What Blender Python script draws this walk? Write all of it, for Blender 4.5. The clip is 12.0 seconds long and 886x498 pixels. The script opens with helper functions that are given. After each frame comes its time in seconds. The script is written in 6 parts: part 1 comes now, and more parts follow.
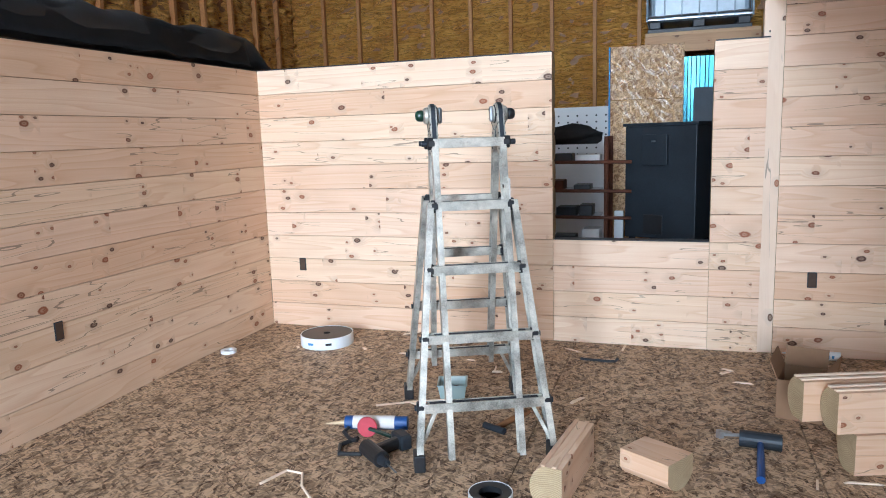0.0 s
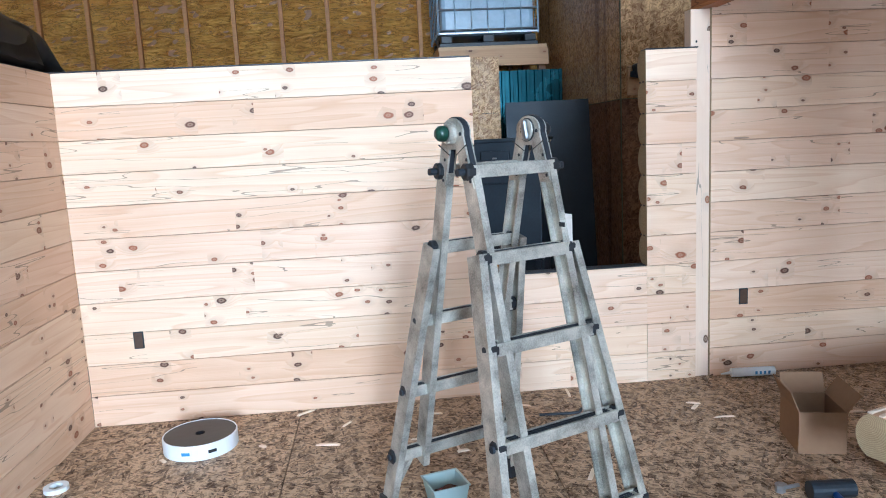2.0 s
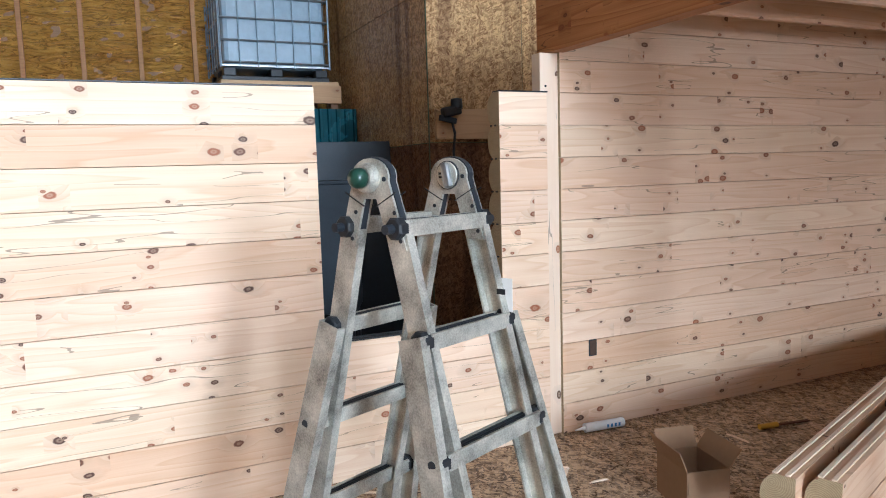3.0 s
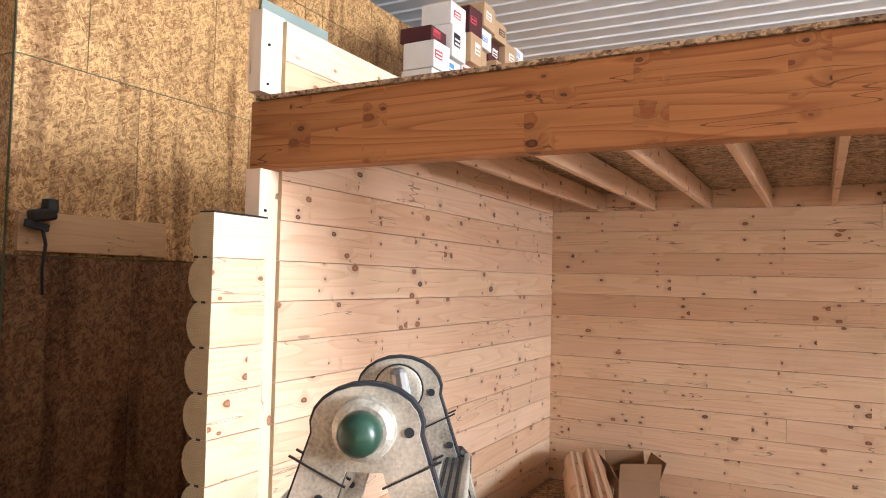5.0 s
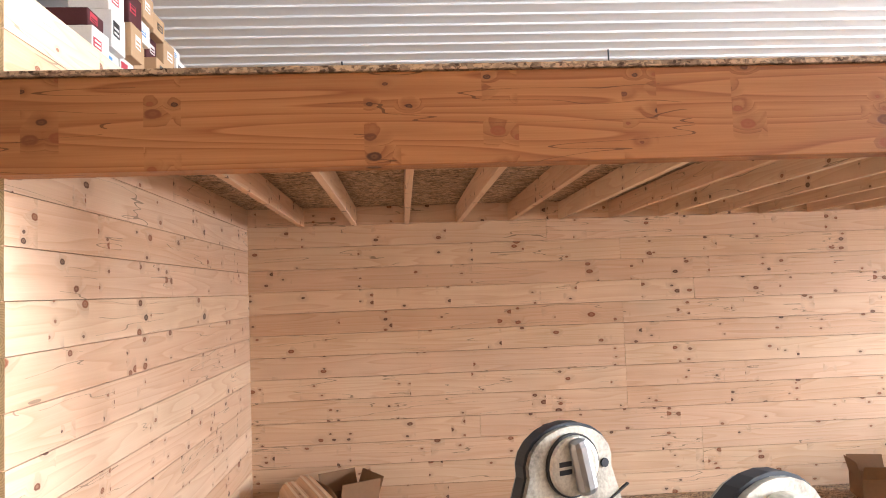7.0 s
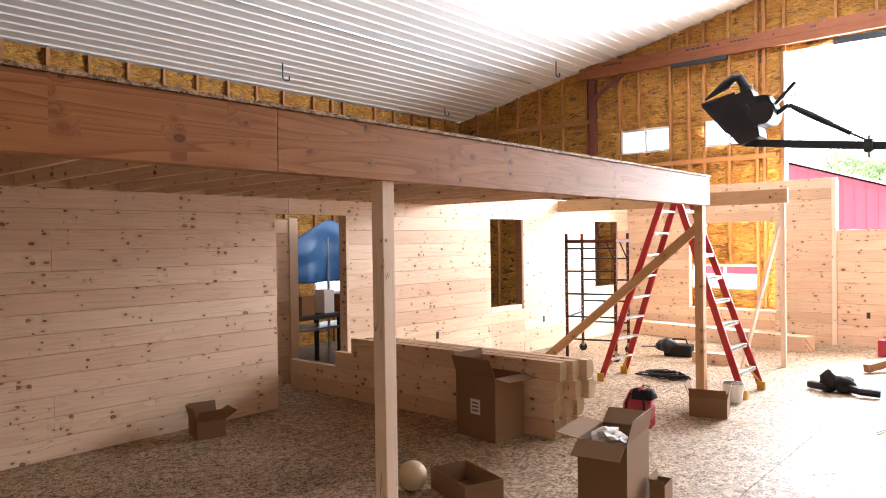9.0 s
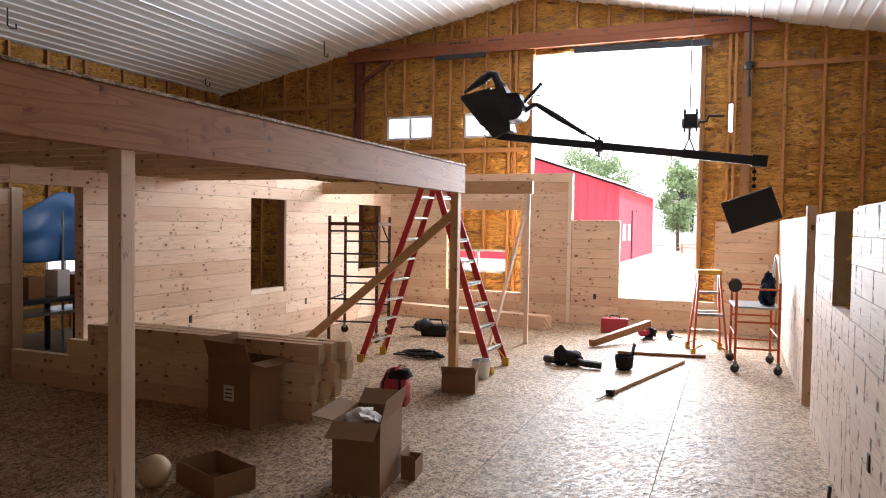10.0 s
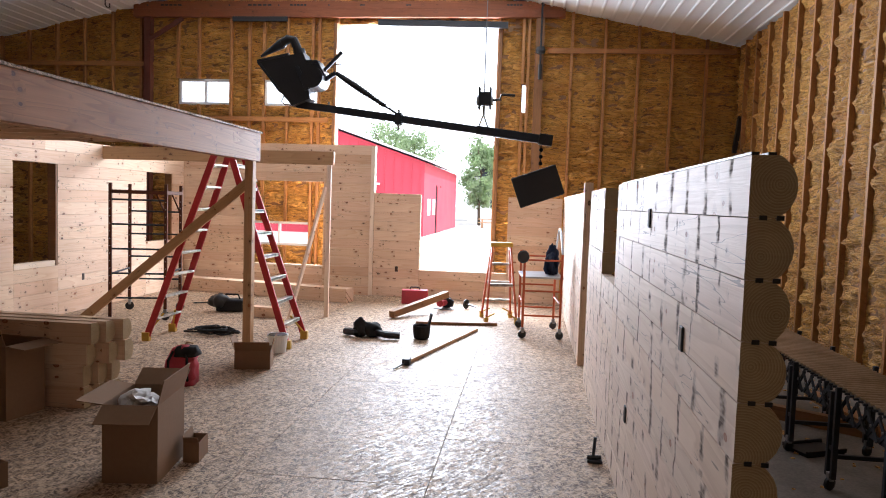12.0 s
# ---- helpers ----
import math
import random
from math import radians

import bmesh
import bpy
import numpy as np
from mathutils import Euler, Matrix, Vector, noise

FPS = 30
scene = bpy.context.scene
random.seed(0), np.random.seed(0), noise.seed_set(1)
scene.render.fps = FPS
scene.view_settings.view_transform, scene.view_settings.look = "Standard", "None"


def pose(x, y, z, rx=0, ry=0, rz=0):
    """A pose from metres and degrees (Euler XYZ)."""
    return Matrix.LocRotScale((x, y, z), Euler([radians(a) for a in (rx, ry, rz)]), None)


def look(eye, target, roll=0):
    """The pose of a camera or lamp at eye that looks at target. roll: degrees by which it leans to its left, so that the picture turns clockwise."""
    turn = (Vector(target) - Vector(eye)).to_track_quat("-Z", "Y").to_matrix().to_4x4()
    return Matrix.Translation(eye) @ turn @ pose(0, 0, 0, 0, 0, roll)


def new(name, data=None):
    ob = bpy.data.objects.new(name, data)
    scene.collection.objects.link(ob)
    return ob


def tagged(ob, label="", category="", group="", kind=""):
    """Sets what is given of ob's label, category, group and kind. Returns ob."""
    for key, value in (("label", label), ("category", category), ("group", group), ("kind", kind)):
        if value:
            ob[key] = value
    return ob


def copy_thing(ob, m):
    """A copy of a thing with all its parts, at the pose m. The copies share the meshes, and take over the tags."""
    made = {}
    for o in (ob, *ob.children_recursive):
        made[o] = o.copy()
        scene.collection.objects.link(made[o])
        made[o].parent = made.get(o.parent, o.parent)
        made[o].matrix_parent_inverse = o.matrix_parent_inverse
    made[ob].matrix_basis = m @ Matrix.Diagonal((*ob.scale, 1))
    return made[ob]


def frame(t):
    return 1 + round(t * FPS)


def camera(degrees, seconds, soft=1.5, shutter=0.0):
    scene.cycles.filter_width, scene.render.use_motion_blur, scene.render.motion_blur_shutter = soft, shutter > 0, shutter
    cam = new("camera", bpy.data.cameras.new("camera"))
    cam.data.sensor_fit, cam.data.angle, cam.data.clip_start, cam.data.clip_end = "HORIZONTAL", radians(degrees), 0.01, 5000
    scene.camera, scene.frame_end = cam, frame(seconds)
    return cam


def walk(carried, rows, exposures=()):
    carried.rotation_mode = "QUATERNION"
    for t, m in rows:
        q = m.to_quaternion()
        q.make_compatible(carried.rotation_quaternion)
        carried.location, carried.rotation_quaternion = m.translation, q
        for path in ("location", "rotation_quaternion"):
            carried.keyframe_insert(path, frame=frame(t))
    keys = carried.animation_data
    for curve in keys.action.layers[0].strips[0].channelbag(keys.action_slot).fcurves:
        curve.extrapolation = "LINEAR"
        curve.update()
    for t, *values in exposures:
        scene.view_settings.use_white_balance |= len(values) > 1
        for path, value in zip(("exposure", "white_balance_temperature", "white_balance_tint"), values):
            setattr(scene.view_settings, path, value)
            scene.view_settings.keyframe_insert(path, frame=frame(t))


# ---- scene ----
cam = camera(63.8, 12.0, soft=1.0)
PATH = [
    (0, (-0.023, 0.395, 1.386), (-0.652, 2.267, 1.069), -1.8),
    (0.5, (-0.411, 0.537, 1.401), (-0.862, 2.462, 1.097), -1.8),
    (1, (-0.772, 0.733, 1.4), (-1.072, 2.687, 1.094), -2.2),
    (1.5, (-1.116, 0.929, 1.427), (-1.206, 2.901, 1.11), -2.5),
    (2, (-1.36, 1.142, 1.452), (-1.179, 3.11, 1.149), -2.9),
    (2.5, (-1.509, 1.471, 1.472), (-1.024, 3.393, 1.206), -2.8),
    (3, (-1.685, 1.78, 1.481), (-0.845, 3.582, 1.265), -1.7),
    (3.5, (-1.718, 2.086, 1.49), (-0.555, 3.708, 1.348), -0.5),
    (3.7, (-1.726, 2.215, 1.515), (-0.448, 3.750, 1.402), 0.1),
    (5.3, (-1.826, 3.155, 1.651), (0.009, 3.942, 1.773), 1.0),
    (5.5, (-1.838, 3.269, 1.647), (0.036, 3.955, 1.787), 0.7),
    (6, (-1.836, 3.515, 1.67), (0.101, 3.988, 1.821), -0.0),
    (6.5, (-1.749, 3.692, 1.675), (0.236, 3.9, 1.815), -1.1),
    (6.7, (-1.714, 3.753, 1.684), (0.28, 3.835, 1.817), -1.6),
    (8.3, (-2.084, 3.812, 1.735), (-0.384, 2.758, 1.747), -1.4),
    (8.5, (-2.172, 3.771, 1.742), (-0.573, 2.569, 1.745), -1.3),
    (9, (-2.289, 3.73, 1.755), (-0.982, 2.217, 1.733), -0.8),
    (9.5, (-2.297, 3.707, 1.759), (-1.28, 1.986, 1.712), -0.0),
    (10, (-2.296, 3.65, 1.748), (-1.541, 1.799, 1.677), 0.9),
    (10.5, (-2.323, 3.608, 1.745), (-1.796, 1.68, 1.656), 1.9),
    (11, (-2.345, 3.577, 1.736), (-1.986, 1.612, 1.635), 2.3),
    (11.5, (-2.366, 3.557, 1.737), (-2.111, 1.577, 1.62), 2.3),
    (12, (-2.385, 3.554, 1.724), (-2.148, 1.572, 1.593), 1.9),
]
EXPOSURES = [(0.0, 1.25, 5150, 4), (1.0, 1.4, 5000, 3), (2.5, 1.4, 4750, 1), (3.7, 1.78, 5950, 8), (5.3, 2.33, 6050, 10), (6.7, 2.42, 6050, 10), (8.5, 1.85, 5650, 10), (9.0, 1.25, 6150, 12), (9.6, 0.35, 6200, 13), (10.5, 0.0, 5950, 13), (12.0, 0.0, 5800, 13)]
walk(cam, [(t, look(eye, target, roll)) for t, eye, target, roll in PATH], EXPOSURES)

# ---- world and light ----
SUN_EL, SUN_ROT = radians(49), radians(284)
world = bpy.data.worlds.new("world")
scene.world = world
world.use_nodes = True
wn = world.node_tree.nodes
wl = world.node_tree.links
sky = wn.new("ShaderNodeTexSky")
sky.sky_type = "NISHITA"
sky.sun_disc = False
sky.sun_elevation, sky.sun_rotation = SUN_EL, SUN_ROT
sky.air_density, sky.dust_density, sky.ozone_density = 1.0, 4.0, 0.6
hazy = wn.new("ShaderNodeMixRGB")
hazy.inputs[0].default_value = 0.6
hazy.inputs[2].default_value = (26.0, 26.5, 27.0, 1)
wl.new(sky.outputs[0], hazy.inputs[1])
wl.new(hazy.outputs[0], wn["Background"].inputs[0])
wn["Background"].inputs[1].default_value = 0.14

sun = new("sun", bpy.data.lights.new("sun", "SUN"))
sun.data.energy, sun.data.angle, sun.data.color = 5.0, radians(3), (1.0, 0.95, 0.88)
sun.matrix_world = look((-20, 5, 24), (0, 0, 0))


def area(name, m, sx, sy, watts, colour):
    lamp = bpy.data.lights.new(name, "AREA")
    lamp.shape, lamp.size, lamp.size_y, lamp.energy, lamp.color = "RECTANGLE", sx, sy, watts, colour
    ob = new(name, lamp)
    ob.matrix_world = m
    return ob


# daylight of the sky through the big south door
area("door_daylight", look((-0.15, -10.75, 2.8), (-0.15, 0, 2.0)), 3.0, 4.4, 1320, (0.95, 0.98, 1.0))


# ---- materials ----
def material(name, rough=0.6, metal=0.0, spec=0.4):
    m = bpy.data.materials.new(name)
    m.use_nodes = True
    t = m.node_tree
    b = t.nodes["Principled BSDF"]
    b.inputs["Roughness"].default_value, b.inputs["Metallic"].default_value = rough, metal
    b.inputs["Specular IOR Level"].default_value = spec
    return m, t, b


def node(t, kind, **values):
    n = t.nodes.new(kind)
    for key, value in values.items():
        n.inputs[key.replace("_", " ")].default_value = value
    return n


def link(t, a, b):
    t.links.new(a, b)


def math_node(t, op, a, b=None, c=None):
    n = t.nodes.new("ShaderNodeMath")
    n.operation = op
    for i, v in enumerate((a, b, c)):
        if v is None:
            continue
        if isinstance(v, (int, float)):
            n.inputs[i].default_value = v
        else:
            link(t, v, n.inputs[i])
    return n.outputs[0]


def ramp(t, fac, stops):
    n = t.nodes.new("ShaderNodeValToRGB")
    while len(n.color_ramp.elements) < len(stops):
        n.color_ramp.elements.new(0.5)
    for e, (p, c) in zip(n.color_ramp.elements, stops):
        e.position = p
        e.color = (*c, 1) if len(c) == 3 else c
    link(t, fac, n.inputs[0])
    return n.outputs[0]


def mix(t, fac, a, b, how="MIX"):
    n = t.nodes.new("ShaderNodeMixRGB")
    n.blend_type = how
    for i, v in enumerate((fac, a, b)):
        if isinstance(v, (int, float)):
            n.inputs[i].default_value = v
        elif isinstance(v, tuple):
            n.inputs[i].default_value = (*v, 1)
        else:
            link(t, v, n.inputs[i])
    return n.outputs[0]


def bump(t, b, height, strength=0.3, distance=0.01):
    n = t.nodes.new("ShaderNodeBump")
    n.inputs["Strength"].default_value, n.inputs["Distance"].default_value = strength, distance
    link(t, height, n.inputs["Height"])
    link(t, n.outputs[0], b.inputs["Normal"])


def coords(t, scale=(1, 1, 1), shift=False):
    """Object coordinates, scaled; shift: moved by a random step from object to object."""
    co = t.nodes.new("ShaderNodeTexCoord").outputs["Object"]
    if shift:
        info = t.nodes.new("ShaderNodeObjectInfo")
        add = t.nodes.new("ShaderNodeVectorMath")
        add.operation = "MULTIPLY_ADD"
        comb = t.nodes.new("ShaderNodeCombineXYZ")
        for i in range(3):
            comb.inputs[i].default_value = (37.0, 11.0, 23.0)[i]
        link(t, info.outputs["Random"], add.inputs[0])
        link(t, comb.outputs[0], add.inputs[1])
        link(t, co, add.inputs[2])
        co = add.outputs[0]
    m = t.nodes.new("ShaderNodeMapping")
    m.inputs["Scale"].default_value = scale
    link(t, co, m.inputs["Vector"])
    return m.outputs[0]


def noise_tex(t, vec, scale=1.0, detail=4.0, rough=0.55, distortion=0.0):
    n = node(t, "ShaderNodeTexNoise", Scale=scale, Detail=detail, Roughness=rough, Distortion=distortion)
    link(t, vec, n.inputs["Vector"])
    return n.outputs["Fac"]


def wood(name, light, dark, knot=(0.10, 0.045, 0.02), rough=0.55, knots=0.5, grain=0.5, knot_size=1.0, vary=0.12, streaks=0.0):
    """Sawn softwood with its grain along local x: growth rings, knots, tone from board to board."""
    m, t, b = material(name, rough, 0.0, 0.35)
    co = coords(t, (1, 1, 1), True)
    info = t.nodes.new("ShaderNodeObjectInfo")
    # knots, as uneven spots with a ring
    parts = t.nodes.new("ShaderNodeSeparateXYZ")
    link(t, co, parts.inputs[0])
    flat = t.nodes.new("ShaderNodeCombineXYZ")
    link(t, math_node(t, "MULTIPLY", parts.outputs[0], 3.3), flat.inputs[0])
    link(t, math_node(t, "MULTIPLY", math_node(t, "MULTIPLY_ADD", parts.outputs[1], 0.8, parts.outputs[2]), 5.4), flat.inputs[1])
    vor = node(t, "ShaderNodeTexVoronoi", Scale=1.0, Randomness=1.0)
    vor.voronoi_dimensions = "2D"
    link(t, flat.outputs[0], vor.inputs["Vector"])
    fine_v = node(t, "ShaderNodeTexVoronoi", Scale=2.6, Randomness=1.0)
    fine_v.voronoi_dimensions = "2D"
    link(t, flat.outputs[0], fine_v.inputs["Vector"])
    # whorls: the heights of the trunk at which branches stood
    whorl = node(t, "ShaderNodeTexVoronoi", Scale=1.0, Randomness=1.0)
    whorl.voronoi_dimensions = "1D"
    link(t, math_node(t, "MULTIPLY", parts.outputs[0], 2.3), whorl.inputs["W"])
    near = math_node(t, "LESS_THAN", whorl.outputs["Distance"], 0.13)
    jag = math_node(t, "MULTIPLY_ADD", noise_tex(t, co, 32.0, 3.0), 0.12, -0.06)

    def spots(v, share, least, more, scale):
        sep = t.nodes.new("ShaderNodeSeparateColor")
        link(t, v.outputs["Color"], sep.inputs[0])
        has = math_node(t, "LESS_THAN", sep.outputs[0], share)
        grown = math_node(t, "MULTIPLY", sep.outputs[1], sep.outputs[1])
        size = math_node(t, "MULTIPLY_ADD", grown, more * knot_size, least * knot_size)
        d = math_node(t, "DIVIDE", math_node(t, "MULTIPLY_ADD", jag, scale, v.outputs["Distance"]), size)
        core = math_node(t, "MULTIPLY", ramp(t, d, [(0.0, (0.95, 0.95, 0.95)), (0.30, (0.62, 0.62, 0.62)), (0.62, (1, 1, 1)), (0.80, (0.9, 0.9, 0.9)), (1.0, (0, 0, 0))]), has)
        halo = math_node(t, "MULTIPLY", ramp(t, math_node(t, "MULTIPLY", d, 0.28), [(0.0, (1, 1, 1)), (1.0, (0, 0, 0))]), has)
        return core, halo, sep.outputs[2]

    core1, halo1, red1 = spots(vor, knots * 0.35, 0.04, 0.07, 0.7)
    core2, halo2, red2 = spots(fine_v, knots * 1.5, 0.08, 0.16, 1.2)
    core2, halo2 = math_node(t, "MULTIPLY", core2, near), math_node(t, "MULTIPLY", halo2, near)
    core = math_node(t, "MAXIMUM", core1, core2)
    halo = math_node(t, "MAXIMUM", halo1, halo2)
    # grain, bent round the knots
    stretch = t.nodes.new("ShaderNodeMapping")
    stretch.inputs["Scale"].default_value = (0.55, 9.0, 9.0)
    link(t, co, stretch.inputs["Vector"])
    bend = t.nodes.new("ShaderNodeVectorMath")
    bend.operation = "ADD"
    link(t, stretch.outputs[0], bend.inputs[0])
    comb = t.nodes.new("ShaderNodeCombineXYZ")
    link(t, math_node(t, "MULTIPLY", halo, 0.55), comb.inputs[2])
    link(t, comb.outputs[0], bend.inputs[1])
    rings = math_node(t, "FRACT", math_node(t, "MULTIPLY", noise_tex(t, bend.outputs[0], 1.0, 1.0, 0.4), 9.0))
    fine = t.nodes.new("ShaderNodeMapping")
    fine.inputs["Scale"].default_value = (3.0, 160.0, 160.0)
    link(t, co, fine.inputs["Vector"])
    fibre = noise_tex(t, fine.outputs[0], 1.0, 3.0)
    tone = math_node(t, "ADD", math_node(t, "MULTIPLY", ramp(t, rings, [(0.0, (0.1, 0.1, 0.1)), (0.7, (0.55, 0.55, 0.55)), (0.92, (1, 1, 1)), (1.0, (0.1, 0.1, 0.1))]), 0.55 * grain), math_node(t, "MULTIPLY", fibre, 0.5 * grain))
    colour = mix(t, tone, light, dark)
    blot = ramp(t, noise_tex(t, co, 1.3, 3.0), [(0.3, (1.06, 1.03, 1.0)), (0.7, (0.90, 0.86, 0.80))])
    colour = mix(t, 0.7, colour, blot, "MULTIPLY")
    each = ramp(t, info.outputs["Random"], [(0.0, (1 + vary * 0.6, 1 + vary * 0.5, 1 + vary * 0.4)), (0.3, (1.0, 0.955, 0.89)), (0.55, (1.02, 0.97, 0.95)), (0.8, (1 - vary * 0.7, 1 - 1.5 * vary, 1 - 2.1 * vary)), (1.0, (1.0, 0.93, 0.90))])
    colour = mix(t, 1.0, colour, each, "MULTIPLY")
    colour = mix(t, math_node(t, "MULTIPLY", halo, 0.6), colour, tuple(0.75 * c for c in dark))
    # hairline checks along the grain
    lines = t.nodes.new("ShaderNodeMapping")
    lines.inputs["Scale"].default_value = (0.5, 7.0, 7.0)
    link(t, co, lines.inputs["Vector"])
    off = math_node(t, "ABSOLUTE", math_node(t, "SUBTRACT", noise_tex(t, lines.outputs[0], 1.7, 2.0, 0.5), 0.5))
    crack = math_node(t, "MULTIPLY", math_node(t, "LESS_THAN", off, 0.0035), math_node(t, "GREATER_THAN", noise_tex(t, co, 1.1, 1.0), 0.56))
    colour = mix(t, math_node(t, "MULTIPLY", crack, 0.75), colour, tuple(0.35 * c for c in dark))
    if streaks:
        # weather stains where stickers lay across the stacked boards, as dark smudges broken by the grain
        row = node(t, "ShaderNodeTexVoronoi", Scale=1.0, Randomness=0.55)
        row.voronoi_dimensions = "1D"
        wave = math_node(t, "MULTIPLY_ADD", noise_tex(t, co, 8.0, 4.0, 0.65), 0.12, parts.outputs[0])
        link(t, math_node(t, "MULTIPLY", wave, 3.1), row.inputs["W"])
        sep = t.nodes.new("ShaderNodeSeparateColor")
        link(t, row.outputs["Color"], sep.inputs[0])
        wide = math_node(t, "MULTIPLY_ADD", sep.outputs[0], 0.12, 0.035)
        run = ramp(t, math_node(t, "DIVIDE", row.outputs["Distance"], wide), [(0.35, (1, 1, 1)), (1.0, (0, 0, 0))])
        tall = t.nodes.new("ShaderNodeMapping")
        tall.inputs["Scale"].default_value = (6.0, 5.0, 13.0)
        link(t, co, tall.inputs["Vector"])
        broken = ramp(t, noise_tex(t, tall.outputs[0], 1.0, 3.0), [(0.42, (0.0, 0.0, 0.0)), (0.58, (1, 1, 1))])
        run = math_node(t, "MULTIPLY", run, ramp(t, fibre, [(0.3, (0.6, 0.6, 0.6)), (0.55, (1, 1, 1))]))
        stain = math_node(t, "MULTIPLY", math_node(t, "MULTIPLY", run, broken), streaks)
        link(t, math_node(t, "MULTIPLY_ADD", stain, -0.45, 0.50), b.inputs["Specular IOR Level"])
        link(t, math_node(t, "MULTIPLY_ADD", stain, 0.3, rough), b.inputs["Roughness"])
        colour = mix(t, stain, colour, (0.075, 0.05, 0.04))
    # black dead knots and red-brown living ones
    redness = ramp(t, mix(t, math_node(t, "GREATER_THAN", core2, core1), red1, red2), [(0.2, (0, 0, 0)), (0.6, (1, 1, 1))])
    colour = mix(t, core, colour, mix(t, redness, knot, tuple(min(1.0, p + q) for p, q in zip(knot, (0.20, 0.058, 0.018)))))
    link(t, colour, b.inputs["Base Color"])
    bump(t, b, math_node(t, "SUBTRACT", fibre, math_node(t, "MULTIPLY", core, 0.5)), 0.25, 0.004)
    return m


def plain(name, colour, rough=0.5, metal=0.0, spec=0.4, wear=0.15, scale=20.0, relief=0.1):
    """A painted, moulded or metal surface with slight unevenness at two scales."""
    m, t, b = material(name, rough, metal, spec)
    co = coords(t)
    n1, n2 = noise_tex(t, co, scale * 0.15, 4.0), noise_tex(t, co, scale * 3, 3.0)
    f = math_node(t, "ADD", math_node(t, "MULTIPLY", n1, 0.7), math_node(t, "MULTIPLY", n2, 0.3))
    lo = tuple(c * (1 - wear) for c in colour)
    hi = tuple(min(1.0, c * (1 + wear)) for c in colour)
    link(t, ramp(t, f, [(0.3, lo), (0.7, hi)]), b.inputs["Base Color"])
    link(t, math_node(t, "MULTIPLY_ADD", n1, 0.3, max(0.02, rough - 0.15)), b.inputs["Roughness"])
    if relief:
        bump(t, b, n2, relief, 0.002)
    return m


def osb(name, light, dark, flake=26.0, rough=0.6, spec=0.4, bumpy=0.5, lying=True):
    """Pressed flakes lying at all angles, in three tones."""
    m, t, b = material(name, rough, 0.0, spec)
    base = coords(t, (1, 1, 1), True)
    fields = []
    for i, turn in enumerate((0.25, 0.95, 1.75, 2.65)):
        mp = t.nodes.new("ShaderNodeMapping")
        mp.vector_type = "TEXTURE"
        mp.inputs["Rotation"].default_value = (0, 0, turn) if lying else (0, turn, 0.1)
        mp.inputs["Scale"].default_value = (4.2, 1.0, 1.0)
        mp.inputs["Location"].default_value = (i * 3.1, i * 1.7, i * 0.7)
        link(t, base, mp.inputs["Vector"])
        v = node(t, "ShaderNodeTexVoronoi", Scale=flake * (1 + 0.18 * i), Randomness=1.0)
        link(t, mp.outputs[0], v.inputs["Vector"])
        sep = t.nodes.new("ShaderNodeSeparateColor")
        link(t, v.outputs["Color"], sep.inputs[0])
        fields.append(sep)
    f = fields[0].outputs[0]
    for i, share in ((1, 0.5), (2, 0.6), (3, 0.68)):
        f = mix(t, math_node(t, "GREATER_THAN", fields[i].outputs[1], share), f, fields[i].outputs[0])
    # broad flakes under the small ones
    big = node(t, "ShaderNodeTexVoronoi", Scale=flake * 0.45, Randomness=1.0)
    link(t, coords(t, (1.0, 0.7, 1.0), True), big.inputs["Vector"])
    bsep = t.nodes.new("ShaderNodeSeparateColor")
    link(t, big.outputs["Color"], bsep.inputs[0])
    fine = noise_tex(t, coords(t, (70, 70, 70), True), 1.0, 3.0)
    f = math_node(t, "ADD", math_node(t, "MULTIPLY", f, 0.45), math_node(t, "ADD", math_node(t, "MULTIPLY", bsep.outputs[0], 0.25), math_node(t, "MULTIPLY", fine, 0.3)))
    mid = tuple(0.5 * p + 0.5 * q for p, q in zip(light, dark))
    colour = ramp(t, f, [(0.22, dark), (0.36, tuple(0.25 * p + 0.75 * q for p, q in zip(light, dark))), (0.50, mid), (0.66, light), (1.0, light)])
    dirt = ramp(t, noise_tex(t, base, 0.9, 5.0), [(0.3, (0.78, 0.75, 0.72)), (0.7, (1.06, 1.06, 1.06))])
    colour = mix(t, 1.0, colour, dirt, "MULTIPLY")
    if not lying:
        # water runs down the standing sheets
        run = noise_tex(t, coords(t, (3.4, 3.4, 0.35)), 1.0, 2.0)
        colour = mix(t, 1.0, colour, ramp(t, run, [(0.58, (1, 1, 1)), (0.66, (0.55, 0.48, 0.42))]), "MULTIPLY")
    link(t, colour, b.inputs["Base Color"])
    link(t, math_node(t, "MULTIPLY_ADD", fields[1].outputs[2], 0.4, rough - 0.2), b.inputs["Roughness"])
    link(t, math_node(t, "MULTIPLY_ADD", f, spec * 1.6, spec * 0.15), b.inputs["Specular IOR Level"])
    bump(t, b, f, bumpy, 0.003)
    return m


